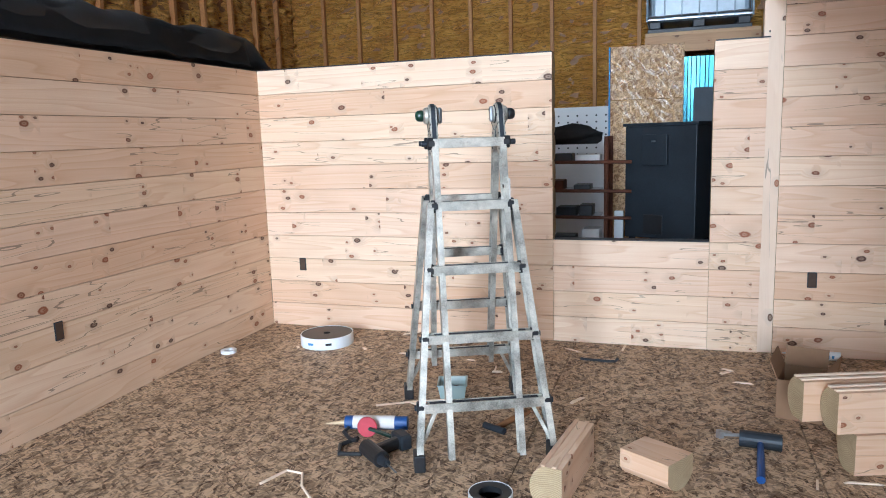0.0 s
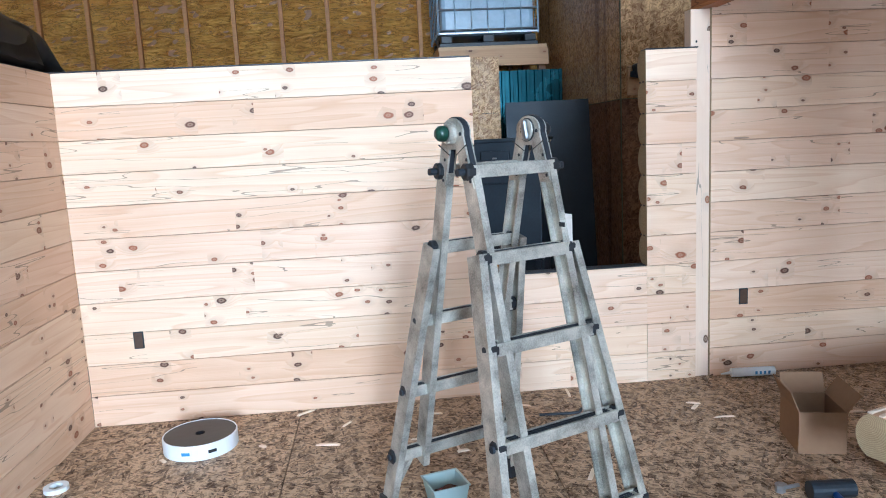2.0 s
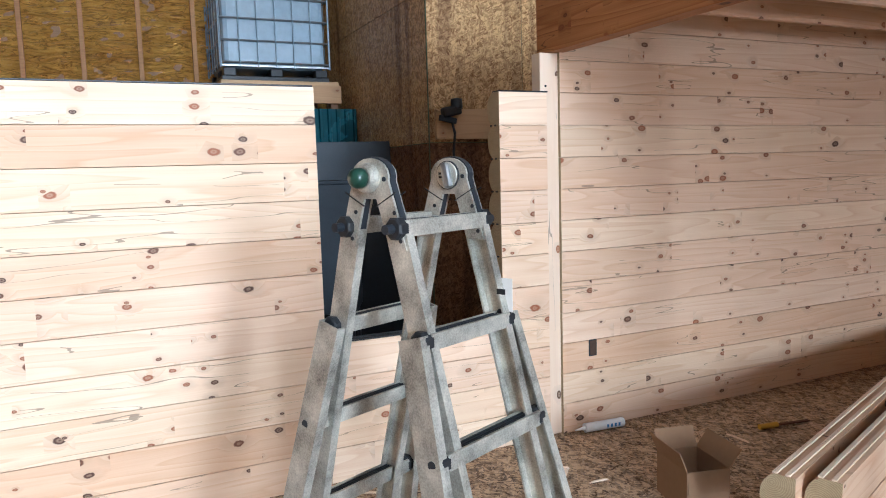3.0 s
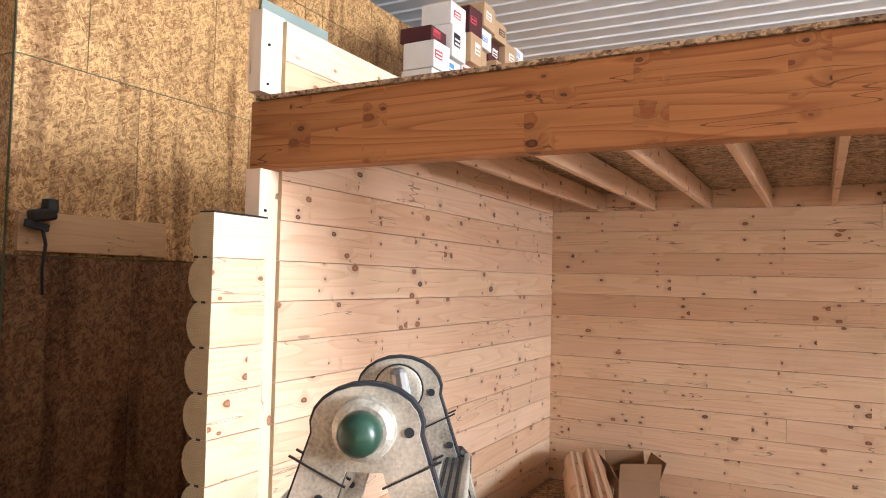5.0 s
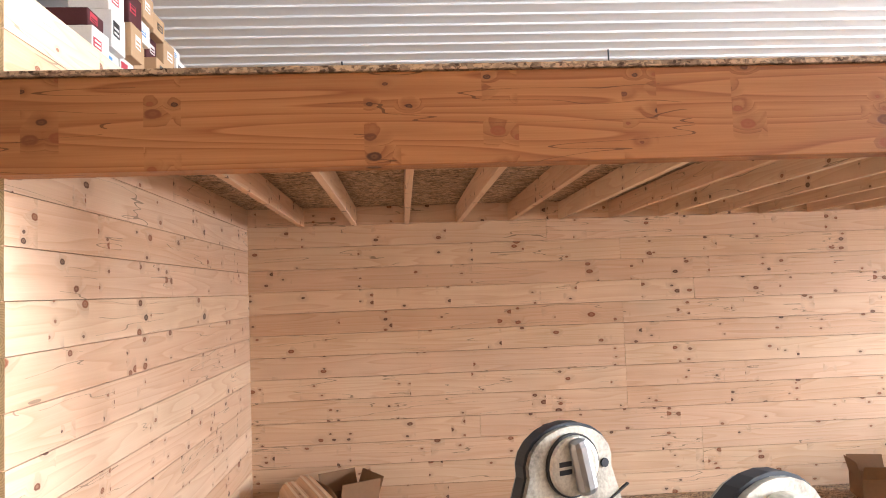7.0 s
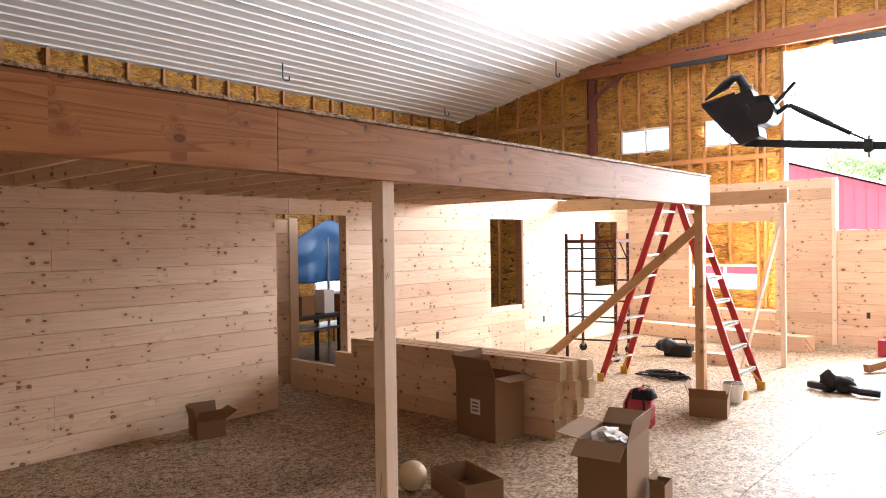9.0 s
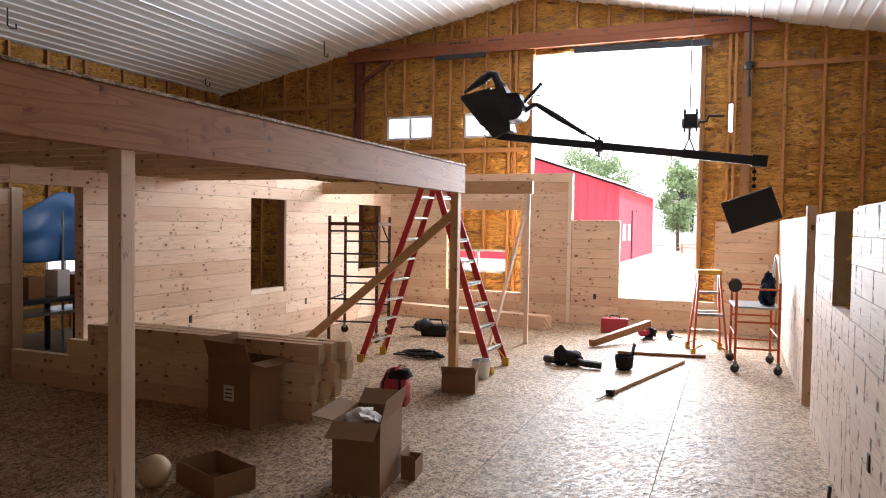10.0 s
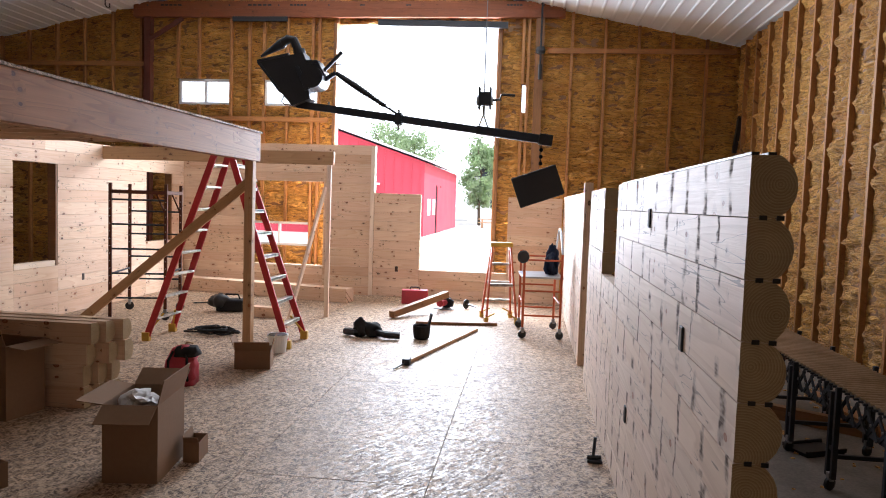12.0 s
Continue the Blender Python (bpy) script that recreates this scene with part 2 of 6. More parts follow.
def foam(name, light, dark):
    """Sprayed polyurethane foam: skinned, lumpy, deep yellow, crease shade put into the colour."""
    m, t, b = material(name, 0.45, 0.0, 0.5)
    co = coords(t)
    n1 = noise_tex(t, co, 2.2, 5.0, 0.6, 0.6)
    flat_co = coords(t, (0.8, 0.8, 3.4))
    n2 = noise_tex(t, flat_co, 9.0, 5.0, 0.7, 1.2)
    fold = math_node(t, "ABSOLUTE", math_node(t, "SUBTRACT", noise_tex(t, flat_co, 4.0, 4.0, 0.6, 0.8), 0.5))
    f = math_node(t, "ADD", math_node(t, "MULTIPLY", n1, 0.5), math_node(t, "MULTIPLY", n2, 0.5))
    colour = ramp(t, f, [(0.32, dark), (0.5, tuple((p + q) / 2 for p, q in zip(light, dark))), (0.66, light)])
    # shade of the folds painted along the bump's creases, over darker skin
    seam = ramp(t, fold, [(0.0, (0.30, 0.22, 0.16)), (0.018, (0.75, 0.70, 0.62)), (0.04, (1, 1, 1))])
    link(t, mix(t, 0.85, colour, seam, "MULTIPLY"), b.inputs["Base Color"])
    bump(t, b, math_node(t, "ADD", math_node(t, "MULTIPLY", n2, 0.7), math_node(t, "MULTIPLY", fold, 2.0)), 1.0, 0.09)
    return m


M = {}
M["pine"] = wood("pine", (0.84, 0.705, 0.56), (0.67, 0.465, 0.31), knot=(0.07, 0.024, 0.012), knots=0.42, grain=0.95, knot_size=1.08, vary=0.15)
M["pine_stained"] = wood("pine_stained", (0.80, 0.70, 0.61), (0.56, 0.44, 0.35), knot=(0.085, 0.04, 0.025), rough=0.56, knots=0.2, grain=0.95, vary=0.06, streaks=0.95)


def end_grain(name, light, dark):
    """Sawn log ends: growth rings round a pith that sits elsewhere in each log, fine saw marks."""
    m, t, b = material(name, 0.8, 0.0, 0.2)
    info = t.nodes.new("ShaderNodeObjectInfo")
    sep = t.nodes.new("ShaderNodeSeparateXYZ")
    link(t, t.nodes.new("ShaderNodeTexCoord").outputs["Object"], sep.inputs[0])
    y = math_node(t, "SUBTRACT", sep.outputs[1], math_node(t, "MULTIPLY_ADD", info.outputs["Random"], 0.09, 0.01))
    z = math_node(t, "SUBTRACT", sep.outputs[2], math_node(t, "MULTIPLY_ADD", math_node(t, "FRACT", math_node(t, "MULTIPLY", info.outputs["Random"], 7.3)), 0.16, 0.0))
    rad = math_node(t, "SQRT", math_node(t, "ADD", math_node(t, "MULTIPLY", y, y), math_node(t, "MULTIPLY", z, z)))
    co = coords(t, (1, 1, 1), True)
    rad = math_node(t, "MULTIPLY_ADD", noise_tex(t, co, 14.0, 3.0), 0.012, rad)
    ring = math_node(t, "FRACT", math_node(t, "MULTIPLY", rad, 130.0))
    saw = noise_tex(t, coords(t, (20, 12, 260), True), 1.0, 3.0)
    f = math_node(t, "ADD", math_node(t, "MULTIPLY", ring, 0.4), math_node(t, "ADD", math_node(t, "MULTIPLY", saw, 0.3), math_node(t, "MULTIPLY", noise_tex(t, co, 9.0, 4.0), 0.4)))
    link(t, ramp(t, f, [(0.25, light), (0.85, dark)]), b.inputs["Base Color"])
    bump(t, b, saw, 0.3, 0.003)
    return m


M["end_grain"] = end_grain("end_grain", (0.56, 0.44, 0.27), (0.29, 0.205, 0.11))
M["pine_trim"] = wood("pine_trim", (0.88, 0.79, 0.67), (0.76, 0.62, 0.48), knots=0.15, grain=0.4)
M["lumber"] = wood("lumber", (0.62, 0.44, 0.26), (0.44, 0.27, 0.14), knots=0.3, grain=0.7)
M["beam"] = wood("beam", (0.52, 0.265, 0.105), (0.26, 0.10, 0.034), knot=(0.07, 0.025, 0.012), knots=0.5, grain=1.15, knot_size=1.1)
M["old_wood"] = wood("old_wood", (0.30, 0.16, 0.07), (0.16, 0.08, 0.035), knots=0.2, grain=0.8)
M["stud_wood"] = wood("stud_wood", (0.46, 0.24, 0.09), (0.27, 0.12, 0.04), knots=0.2, grain=0.8)
M["osb_floor"] = osb("osb_floor", (0.60, 0.42, 0.26), (0.075, 0.038, 0.020), 78.0, 0.60, 0.55, 0.8)
M["osb_wall"] = osb("osb_wall", (0.70, 0.44, 0.19), (0.26, 0.125, 0.045), 62.0, 0.5, 0.5, 0.4, False)
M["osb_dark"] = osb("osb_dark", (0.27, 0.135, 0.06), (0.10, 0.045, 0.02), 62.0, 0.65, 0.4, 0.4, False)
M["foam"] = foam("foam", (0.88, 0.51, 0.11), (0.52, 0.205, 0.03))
M["white_metal"] = plain("white_metal", (0.78, 0.79, 0.80), 0.35, 0.0, 0.5, 0.04, 6.0, 0.02)
M["concrete"] = plain("concrete", (0.22, 0.19, 0.16), 0.85, 0, 0.2, 0.45, 14.0, 0.6)
M["gravel"] = plain("gravel", (0.48, 0.45, 0.41), 0.9, 0, 0.2, 0.25, 8.0, 0.5)
M["cardboard"] = plain("cardboard", (0.26, 0.155, 0.088), 0.8, 0, 0.2, 0.1, 12.0, 0.1)
M["black"] = plain("black", (0.018, 0.018, 0.020), 0.45, 0, 0.4, 0.3)
M["black_metal"] = plain("black_metal", (0.028, 0.032, 0.040), 0.55, 0.3, 0.4, 0.3)
M["aluminium"] = plain("aluminium", (0.43, 0.41, 0.355), 0.42, 0.5, 0.5, 0.75, 70.0, 0.2)
M["red_paint"] = plain("red_paint", (0.42, 0.025, 0.03), 0.5, 0, 0.4, 0.2)
M["white_plastic"] = plain("white_plastic", (0.80, 0.82, 0.83), 0.4, 0, 0.4, 0.05)


# ---- building helpers ----
def mesh_object(name, bm, mat, parent=None, smooth=False):
    bmesh.ops.recalc_face_normals(bm, faces=bm.faces)
    me = bpy.data.meshes.new(name)
    bm.to_mesh(me)
    bm.free()
    if mat is not None:
        me.materials.append(M[mat])
    if smooth:
        for p in me.polygons:
            p.use_smooth = True
    ob = new(name, me)
    if parent is not None:
        ob.parent = parent
    return ob


def part(name, bm, mat, parent, label="", smooth=False):
    ob = mesh_object(name, bm, mat, parent, smooth)
    if label:
        tagged(ob, label)
    return ob


def thing(name, at, label, category, group="", turn=0.0, kind=""):
    ob = new(name)
    ob.empty_display_size = 0.1
    ob.matrix_world = pose(*at, 0, 0, turn)
    return tagged(ob, label, category, group, kind)


def box(x0, x1, y0, y1, z0, z1, bevel=0.0, bm=None, m=None):
    bm = bm or bmesh.new()
    c = Matrix.Translation(((x0 + x1) / 2, (y0 + y1) / 2, (z0 + z1) / 2)) @ Matrix.Diagonal((abs(x1 - x0), abs(y1 - y0), abs(z1 - z0), 1))
    if m is not None:
        c = m @ c
    r = bmesh.ops.create_cube(bm, size=1.0, matrix=c)
    if bevel:
        edges = list({e for v in r["verts"] for e in v.link_edges})
        bmesh.ops.bevel(bm, geom=edges, offset=bevel, segments=2, affect="EDGES", profile=0.5)
    return bm


def rod(a, b, r, n=12, bm=None, r2=None):
    """A round bar from a to b."""
    bm = bm or bmesh.new()
    a, b = Vector(a), Vector(b)
    d = b - a
    m = Matrix.Translation((a + b) / 2) @ d.to_track_quat("Z", "Y").to_matrix().to_4x4()
    bmesh.ops.create_cone(bm, cap_ends=True, segments=n, radius1=r, radius2=r if r2 is None else r2, depth=d.length, matrix=m)
    return bm


def bar(a, b, w, h, bevel=0.002, bm=None, up=(0, 0, 1)):
    """A square-cut bar from a to b, its local x along it: w across, h in the direction of up."""
    bm = bm or bmesh.new()
    a, b = Vector(a), Vector(b)
    x = (b - a).normalized()
    y = Vector(up).cross(x).normalized()
    z = x.cross(y)
    m = Matrix((x, y, z)).transposed().to_4x4()
    m.translation = a
    return box(0, (b - a).length, -w / 2, w / 2, -h / 2, h / 2, bevel, bm, m)


def lathe(profile, n=24, bm=None, m=None):
    """Turns (radius, height) pairs round z."""
    bm = bm or bmesh.new()
    m = m or Matrix()
    rings = []
    for r, z in profile:
        rings.append([bm.verts.new(m @ Vector((r * math.cos(2 * math.pi * i / n), r * math.sin(2 * math.pi * i / n), z))) for i in range(n)])
    for p, q in zip(rings, rings[1:]):
        for i in range(n):
            bm.faces.new((p[i], p[(i + 1) % n], q[(i + 1) % n], q[i]))
    for ring, (r, z) in ((rings[0], profile[0]), (rings[-1], profile[-1])):
        if r > 1e-4:
            bm.faces.new(ring)
    return bm


def extrude(profile, depth, bm=None, m=None):
    """A closed (x, z) outline given thickness along y."""
    bm = bm or bmesh.new()
    m = m or Matrix()
    front = [bm.verts.new(m @ Vector((x, 0, z))) for x, z in profile]
    back = [bm.verts.new(m @ Vector((x, depth, z))) for x, z in profile]
    bm.faces.new(front)
    bm.faces.new(back[::-1])
    n = len(profile)
    for i in range(n):
        bm.faces.new((front[i], front[(i + 1) % n], back[(i + 1) % n], back[i]))
    return bm


def tube(points, r, n=8, bm=None):
    """A round cord through points, with mitred bends."""
    bm = bm or bmesh.new()
    pts = [Vector(p) for p in points]
    rings = []
    side = None
    for i, p in enumerate(pts):
        d = (pts[min(i + 1, len(pts) - 1)] - pts[max(i - 1, 0)]).normalized()
        if side is None:
            side = d.cross(Vector((0, 0, 1)))
            if side.length < 1e-3:
                side = d.cross(Vector((1, 0, 0)))
        side = (side - d * side.dot(d)).normalized()
        other = d.cross(side)
        rings.append([bm.verts.new(p + r * (math.cos(2 * math.pi * k / n) * side + math.sin(2 * math.pi * k / n) * other)) for k in range(n)])
    for p, q in zip(rings, rings[1:]):
        for k in range(n):
            bm.faces.new((p[k], p[(k + 1) % n], q[(k + 1) % n], q[k]))
    bm.faces.new(rings[0])
    bm.faces.new(rings[-1][::-1])
    return bm


# ---- log walls ----
C = 0.171           # height of one course
CE = 0.1725         # courses of the east wall
CS = 0.1682         # courses of the south wall
T = 0.125           # log thickness


def log_profile(h=C):
    """Section of a D log: flat, slightly eased inner face at 0, round outer face."""
    pts = [(0.012, 0.0007), (0.0, 0.0018), (0.0, h - 0.0018), (0.012, h - 0.0007), (0.07, h - 0.0005)]
    for i in range(9):
        a = radians(66 - 132 * i / 8)
        pts.append((0.0755 + (T - 0.0755) * (math.cos(a) - math.cos(radians(66))) / (1 - math.cos(radians(66))), h / 2 + (h / 2 - 0.001) * math.sin(a) / math.sin(radians(66))))
    pts.append((0.07, 0.0005))
    return pts


LOGS = {}


def log_piece(length, parent, m, name="log", mat="pine", proud=0.0):
    key = (round(length, 3), mat)
    if key not in LOGS:
        bm = bmesh.new()
        prof = log_profile()
        a = [bm.verts.new((0, d, z)) for d, z in prof]
        b = [bm.verts.new((length, d, z)) for d, z in prof]
        bm.faces.new(a)
        bm.faces.new(b[::-1])
        for i in range(len(prof)):
            j = (i + 1) % len(prof)
            bm.faces.new((a[i], a[j], b[j], b[i]))
        bmesh.ops.recalc_face_normals(bm, faces=bm.faces)
        me = bpy.data.meshes.new(name)
        bm.to_mesh(me)
        bm.free()
        me.materials.append(M[mat])
        me.materials.append(M["end_grain"])
        for p in me.polygons:
            if abs(p.normal.x) > 0.9:
                p.material_index = 1
        LOGS[key] = me
    ob = new(name, LOGS[key])
    ob.parent = parent
    ob.matrix_local = m @ Matrix.Translation((0, proud, 0))
    return ob


def log_wall(name, origin, turn, runs, label, seed, mat="pine", course=C):
    """A wall of logs: local x along it, local y outwards. runs: (from, to, first course, one past the last)."""
    rng = random.Random(seed)
    wall = tagged(new(name), label, "wall", "", "structure")
    wall.matrix_world = pose(*origin, 0, 0, turn) @ Matrix.Diagonal((1, 1, course / C, 1))
    for u0, u1, c0, c1 in runs:
        for c in range(c0, c1):
            cuts = [u0]
            while u1 - cuts[-1] > 4.2:
                step = rng.choice((1.8, 2.4, 3.0, 3.6))
                if u1 - cuts[-1] - step < 0.5:
                    break
                cuts.append(cuts[-1] + step)
            cuts.append(u1)
            for a, b in zip(cuts, cuts[1:]):
                log_piece(b - a - 0.0015, wall, Matrix.Translation((a, 0, c * C)), mat=mat, proud=rng.uniform(-0.0015, 0.002))
    return wall


# ---- structure ----
XW, XE, YN, YS = -2.95, 3.99, 5.0, -9.0
BX0, BX1, BY0, BY1 = -6.1, 9.15, -10.2, 8.2      # barn walls, inner faces
EAVE, RIDGE_X, RIDGE = 4.72, 1.52, 6.25
SLAB = -0.30

log_wall("wall_north", (XW, YN, 0), 0, [(0, 2.143, 0, 11), (2.143, 3.105, 0, 4), (3.105, 3.396, 0, 11), (3.479, XE - XW, 0, 16)],
         "bare knotty pine log wall with an open window gap", 1)
log_wall("wall_west_1", (XW, 2.45, 0), 90, [(0, YN - 2.45, 0, 11)], "bare knotty pine log wall beside a door gap", 2)
log_wall("wall_west_2", (XW - 0.025, YS, 0), 90, [(0, 4.65, 0, 11), (5.5, 6.79, 0, 11), (6.79, 7.63, 0, 7), (7.63, 10.53, 0, 11)], "weather-stained pine log wall with sawn log ends", 3, "pine_stained")
log_wall("wall_east", (XE, YN, 0), -90, [(0, 5.83, 0, 12), (6.83, 9.6, 0, 12), (9.6, 10.45, 0, 4), (10.45, 12.71, 0, 12), (12.71, 13.57, 0, 5), (13.57, 14.0, 0, 12), (0, 14.0, 12, 14)],
         "bare knotty pine log wall with window gaps", 4, course=CE)
log_wall("wall_south", (XE, YS, 0), 180, [(0, 1.2, 0, 16), (1.2, 2.67, 0, 3), (1.2, 2.67, 12, 16), (2.67, 3.61, 0, 16), (3.61, 4.45, 0, 11), (4.45, 6.0, 0, 3), (6.0, 6.94, 0, 11)],
         "bare knotty pine log wall with stepped top and openings", 5, course=CS)

floor = tagged(mesh_object("floor", box(XW - 0.2, 5.25, YS - 0.2, YN + 0.2, SLAB, -0.02), "lumber"), "raised floor deck of oriented strand board", "floor", "", "structure")
for i, x0 in enumerate((-3.025, -1.84, -0.655, 0.53, 1.715, 2.9)):
    y = (-11.0, -10.1, -10.37, -9.55, -10.6, -9.9)[i]
    while y < 5.1:
        a, b = max(y, -9.12), min(y + 2.37, 5.12)
        c, d = (x0 if i else -3.08), (x0 + 1.185 if i < 5 else 5.2)
        if b - a > 0.05:
            part("osb_sheet", box(c + 0.002, d - 0.002, a + 0.002, b - 0.002, -0.018, 0.0, 0.0015), "osb_floor", floor)
        y += 2.37

tagged(mesh_object("ground", box(-300, 300, -300, 300, SLAB - 0.4, SLAB), "gravel"), "pale sunlit gravel yard", "ground", "", "structure")


def wall_panel(name, bm, mat, label):
    return tagged(mesh_object(name, bm, mat), label, "wall", "", "structure")


# barn shell: the gable with its door, side walls, back wall
def gable_z(x):
    return EAVE + (RIDGE - EAVE) * (1 - abs(x - RIDGE_X) / ((BX1 - BX0) / 2))


DX0, DX1, DZ = -1.69, 1.45, 5.11
WINS = [(3.60, 4.71, 3.52, 4.03), (1.80, 2.92, 3.52, 4.03), (1.93, 3.22, 0.76, 1.24), (-2.25, -2.15, 3.47, 4.0)]
BY1 = 11.1


def foam_panel(bm, x0, x1, z0, top, seed, step=0.032):
    """One sprayed bay in the local x-z plane, bulging towards -y; top(x) gives its upper edge."""
    nx = max(3, int((x1 - x0) / step))
    hz = max(top(x0), top(x1)) - z0
    nz = max(2, int(hz / step))
    grid = []
    for j in range(nz + 1):
        row = []
        for i in range(nx + 1):
            u = i / nx
            x = x0 + (x1 - x0) * u
            z = z0 + (top(x) - z0) * j / nz
            pillow = min(1.0, 5.5 * min(u, 1 - u)) ** 0.6
            p = Vector((x * 1.1 + seed * 1.7, seed * 3.1, z * 6.5))
            fold1 = 1 - 3 * abs(noise.noise(p))
            fold2 = 1 - 3 * abs(noise.noise(Vector((x * 3.5, seed * 1.3, z * 14.0))))
            lump = -0.040 * fold1 - 0.036 * fold2 + noise.noise(Vector((x * 9.0, seed, z * 24.0))) * 0.034
            row.append(bm.verts.new((x, -0.012 - 0.045 * pillow - lump * pillow, z)))
        grid.append(row)
    for j in range(nz):
        for i in range(nx):
            bm.faces.new((grid[j][i], grid[j][i + 1], grid[j + 1][i + 1], grid[j + 1][i]))


def foam_wall(name, m, length, z0, top, label, holes=(), bay=0.61, stud=True):
    """A framed wall: boarding behind, studs, and foam sprayed between them. holes: (x0, x1, z0, z1)."""
    wall = tagged(new(name), label, "wall", "", "structure")
    wall.matrix_world = m
    xs = sorted({0.0, length, *[h[0] for h in holes], *[h[1] for h in holes], *np.arange(bay, length, bay).tolist()})
    xs = [x for i, x in enumerate(xs) if i == 0 or x - xs[i - 1] > 0.08 or any(abs(x - e) < 1e-6 for h in holes for e in h[:2]) or x == length]
    edges = [e for h in holes for e in h[:2]]
    xs = [x for x in xs if x in edges or all(abs(x - e) > 0.3 for e in edges)]
    back = bmesh.new()
    for k, (a, b) in enumerate(zip(xs, xs[1:])):
        mid = (a + b) / 2
        cuts = sorted((h[2], h[3]) for h in holes if h[0] < mid < h[1])
        low = z0
        spans = []
        for c0, c1 in cuts:
            if c0 > low + 0.02:
                spans.append((low, c0))
            low = c1
        spans.append((low, None))
        for s, (lo, hi) in enumerate(spans):
            edge = top if hi is None else (lambda x, hi=hi: hi)
            if min(edge(a), edge(b)) - lo < 0.03:
                continue
            bm = bmesh.new()
            foam_panel(bm, a + 0.018, b - 0.018, lo, edge, k + 13 * s)
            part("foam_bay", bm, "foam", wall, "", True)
            extrude([(a, lo), (b, lo), (b, edge(b)), (a, edge(a))], 0.12, back)
            if stud and k:
                part("stud", extrude([(a - 0.025, lo), (a + 0.025, lo), (a + 0.025, edge(a)), (a - 0.025, edge(a))], 0.09, None, Matrix.Translation((0, -0.085, 0))), "stud_wood", wall)
    part("boarding", back, "old_wood", wall)
    return wall


GW = BX1 - BX0
SH = lambda h: (BX1 - h[1], BX1 - h[0], h[2], h[3])
HOLES = [(BX1 - DX1, BX1 - DX0, SLAB, DZ)] + [SH(w) for w in WINS]
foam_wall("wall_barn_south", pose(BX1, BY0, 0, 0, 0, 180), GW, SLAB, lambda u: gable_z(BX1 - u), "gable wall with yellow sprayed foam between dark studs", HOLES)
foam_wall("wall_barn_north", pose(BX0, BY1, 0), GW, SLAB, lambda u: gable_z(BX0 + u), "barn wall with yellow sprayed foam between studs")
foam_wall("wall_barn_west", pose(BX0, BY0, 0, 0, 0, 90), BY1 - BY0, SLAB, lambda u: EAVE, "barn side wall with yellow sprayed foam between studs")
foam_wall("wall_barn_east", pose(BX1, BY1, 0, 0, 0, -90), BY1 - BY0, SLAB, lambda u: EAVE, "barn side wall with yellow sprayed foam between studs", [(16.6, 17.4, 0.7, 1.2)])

# ribbed white steel ceiling in two slopes
def ceiling_slope(name, x0, z0, x1, z1):
    bm = bmesh.new()
    length = math.hypot(x1 - x0, z1 - z0)
    n = int(length / 0.2286)
    pts = []
    for k in range(n):
        s = k * 0.2286
        pts += [(s, 0), (s + 0.17, 0), (s + 0.185, -0.019), (s + 0.2136, -0.019)]
    pts.append((length, 0))
    prev = None
    for s, h in pts:
        f = s / length
        x, z = x0 + (x1 - x0) * f, z0 + (z1 - z0) * f + h
        pair = (bm.verts.new((x, BY0 - 0.1, z)), bm.verts.new((x, BY1 + 0.1, z)))
        if prev:
            bm.faces.new((prev[0], prev[1], pair[1], pair[0]))
        prev = pair
    ob = mesh_object(name, bm, "white_metal")
    so = ob.modifiers.new("thick", "SOLIDIFY")
    so.thickness, so.offset = 0.004, 1.0
    return tagged(ob, "white ribbed steel ceiling sheet", "ceiling", "", "structure")


ceiling_slope("ceiling_west", BX0 - 0.1, EAVE, RIDGE_X, RIDGE)
ceiling_slope("ceiling_east", BX1 + 0.1, EAVE, RIDGE_X, RIDGE)
tagged(mesh_object("barn_floor", box(BX0 - 0.1, BX1 + 0.1, BY0 - 0.1, BY1 + 0.1, SLAB - 0.05, SLAB + 0.006), "concrete"), "dusty concrete barn floor", "floor", "", "structure")

# ---- loft ----
BZ0, BZ1 = 2.09, 2.385
BXF, BYN, BYE = 0.47, 5.13, -3.78
beam = thing("loft_beam", (BXF, BYN, BZ0), "brown laminated wooden beam carrying the loft edge", "beam")
for y0, y1 in ((0.0, 3.42), (3.423, 8.88)):
    seg = part("beam_segment", box(0, y1 - y0, 0, 0.089, 0, BZ1 - BZ0, 0.003), "beam", beam)
    seg.matrix_local = Matrix.Translation((0, -y0, 0)) @ pose(0, 0, 0, 0, 0, -90)

joist = thing("loft_joist", (BXF + 0.09, 0, 0), "sawn pine loft joist", "joist", "loft joists")
part("board", box(0, XE - BXF - 0.095, -0.019, 0.019, 0, 0.14, 0.002), "pine", joist)
joist.matrix_world = pose(BXF + 0.09, 4.57, 2.235)
y = 4.57 - 0.418
while y > BYE + 0.1:
    copy_thing(joist, pose(BXF + 0.09, y, 2.235))
    y -= 0.418
deck = tagged(new("loft_deck"), "edge of oriented strand board loft floor", "floor", "", "structure")
for i in range(4):
    y0, y1 = 5.1 - i * 2.44, max(5.1 - (i + 1) * 2.44, BYE)
    for x0, x1 in ((BXF - 0.012, 1.9), (1.9, 4.1)):
        part("osb_sheet", box(x0 + 0.001, x1 - 0.001, y1 + 0.001, y0 - 0.001, BZ1 + 0.002, BZ1 + 0.02, 0.001), "osb_floor", deck)


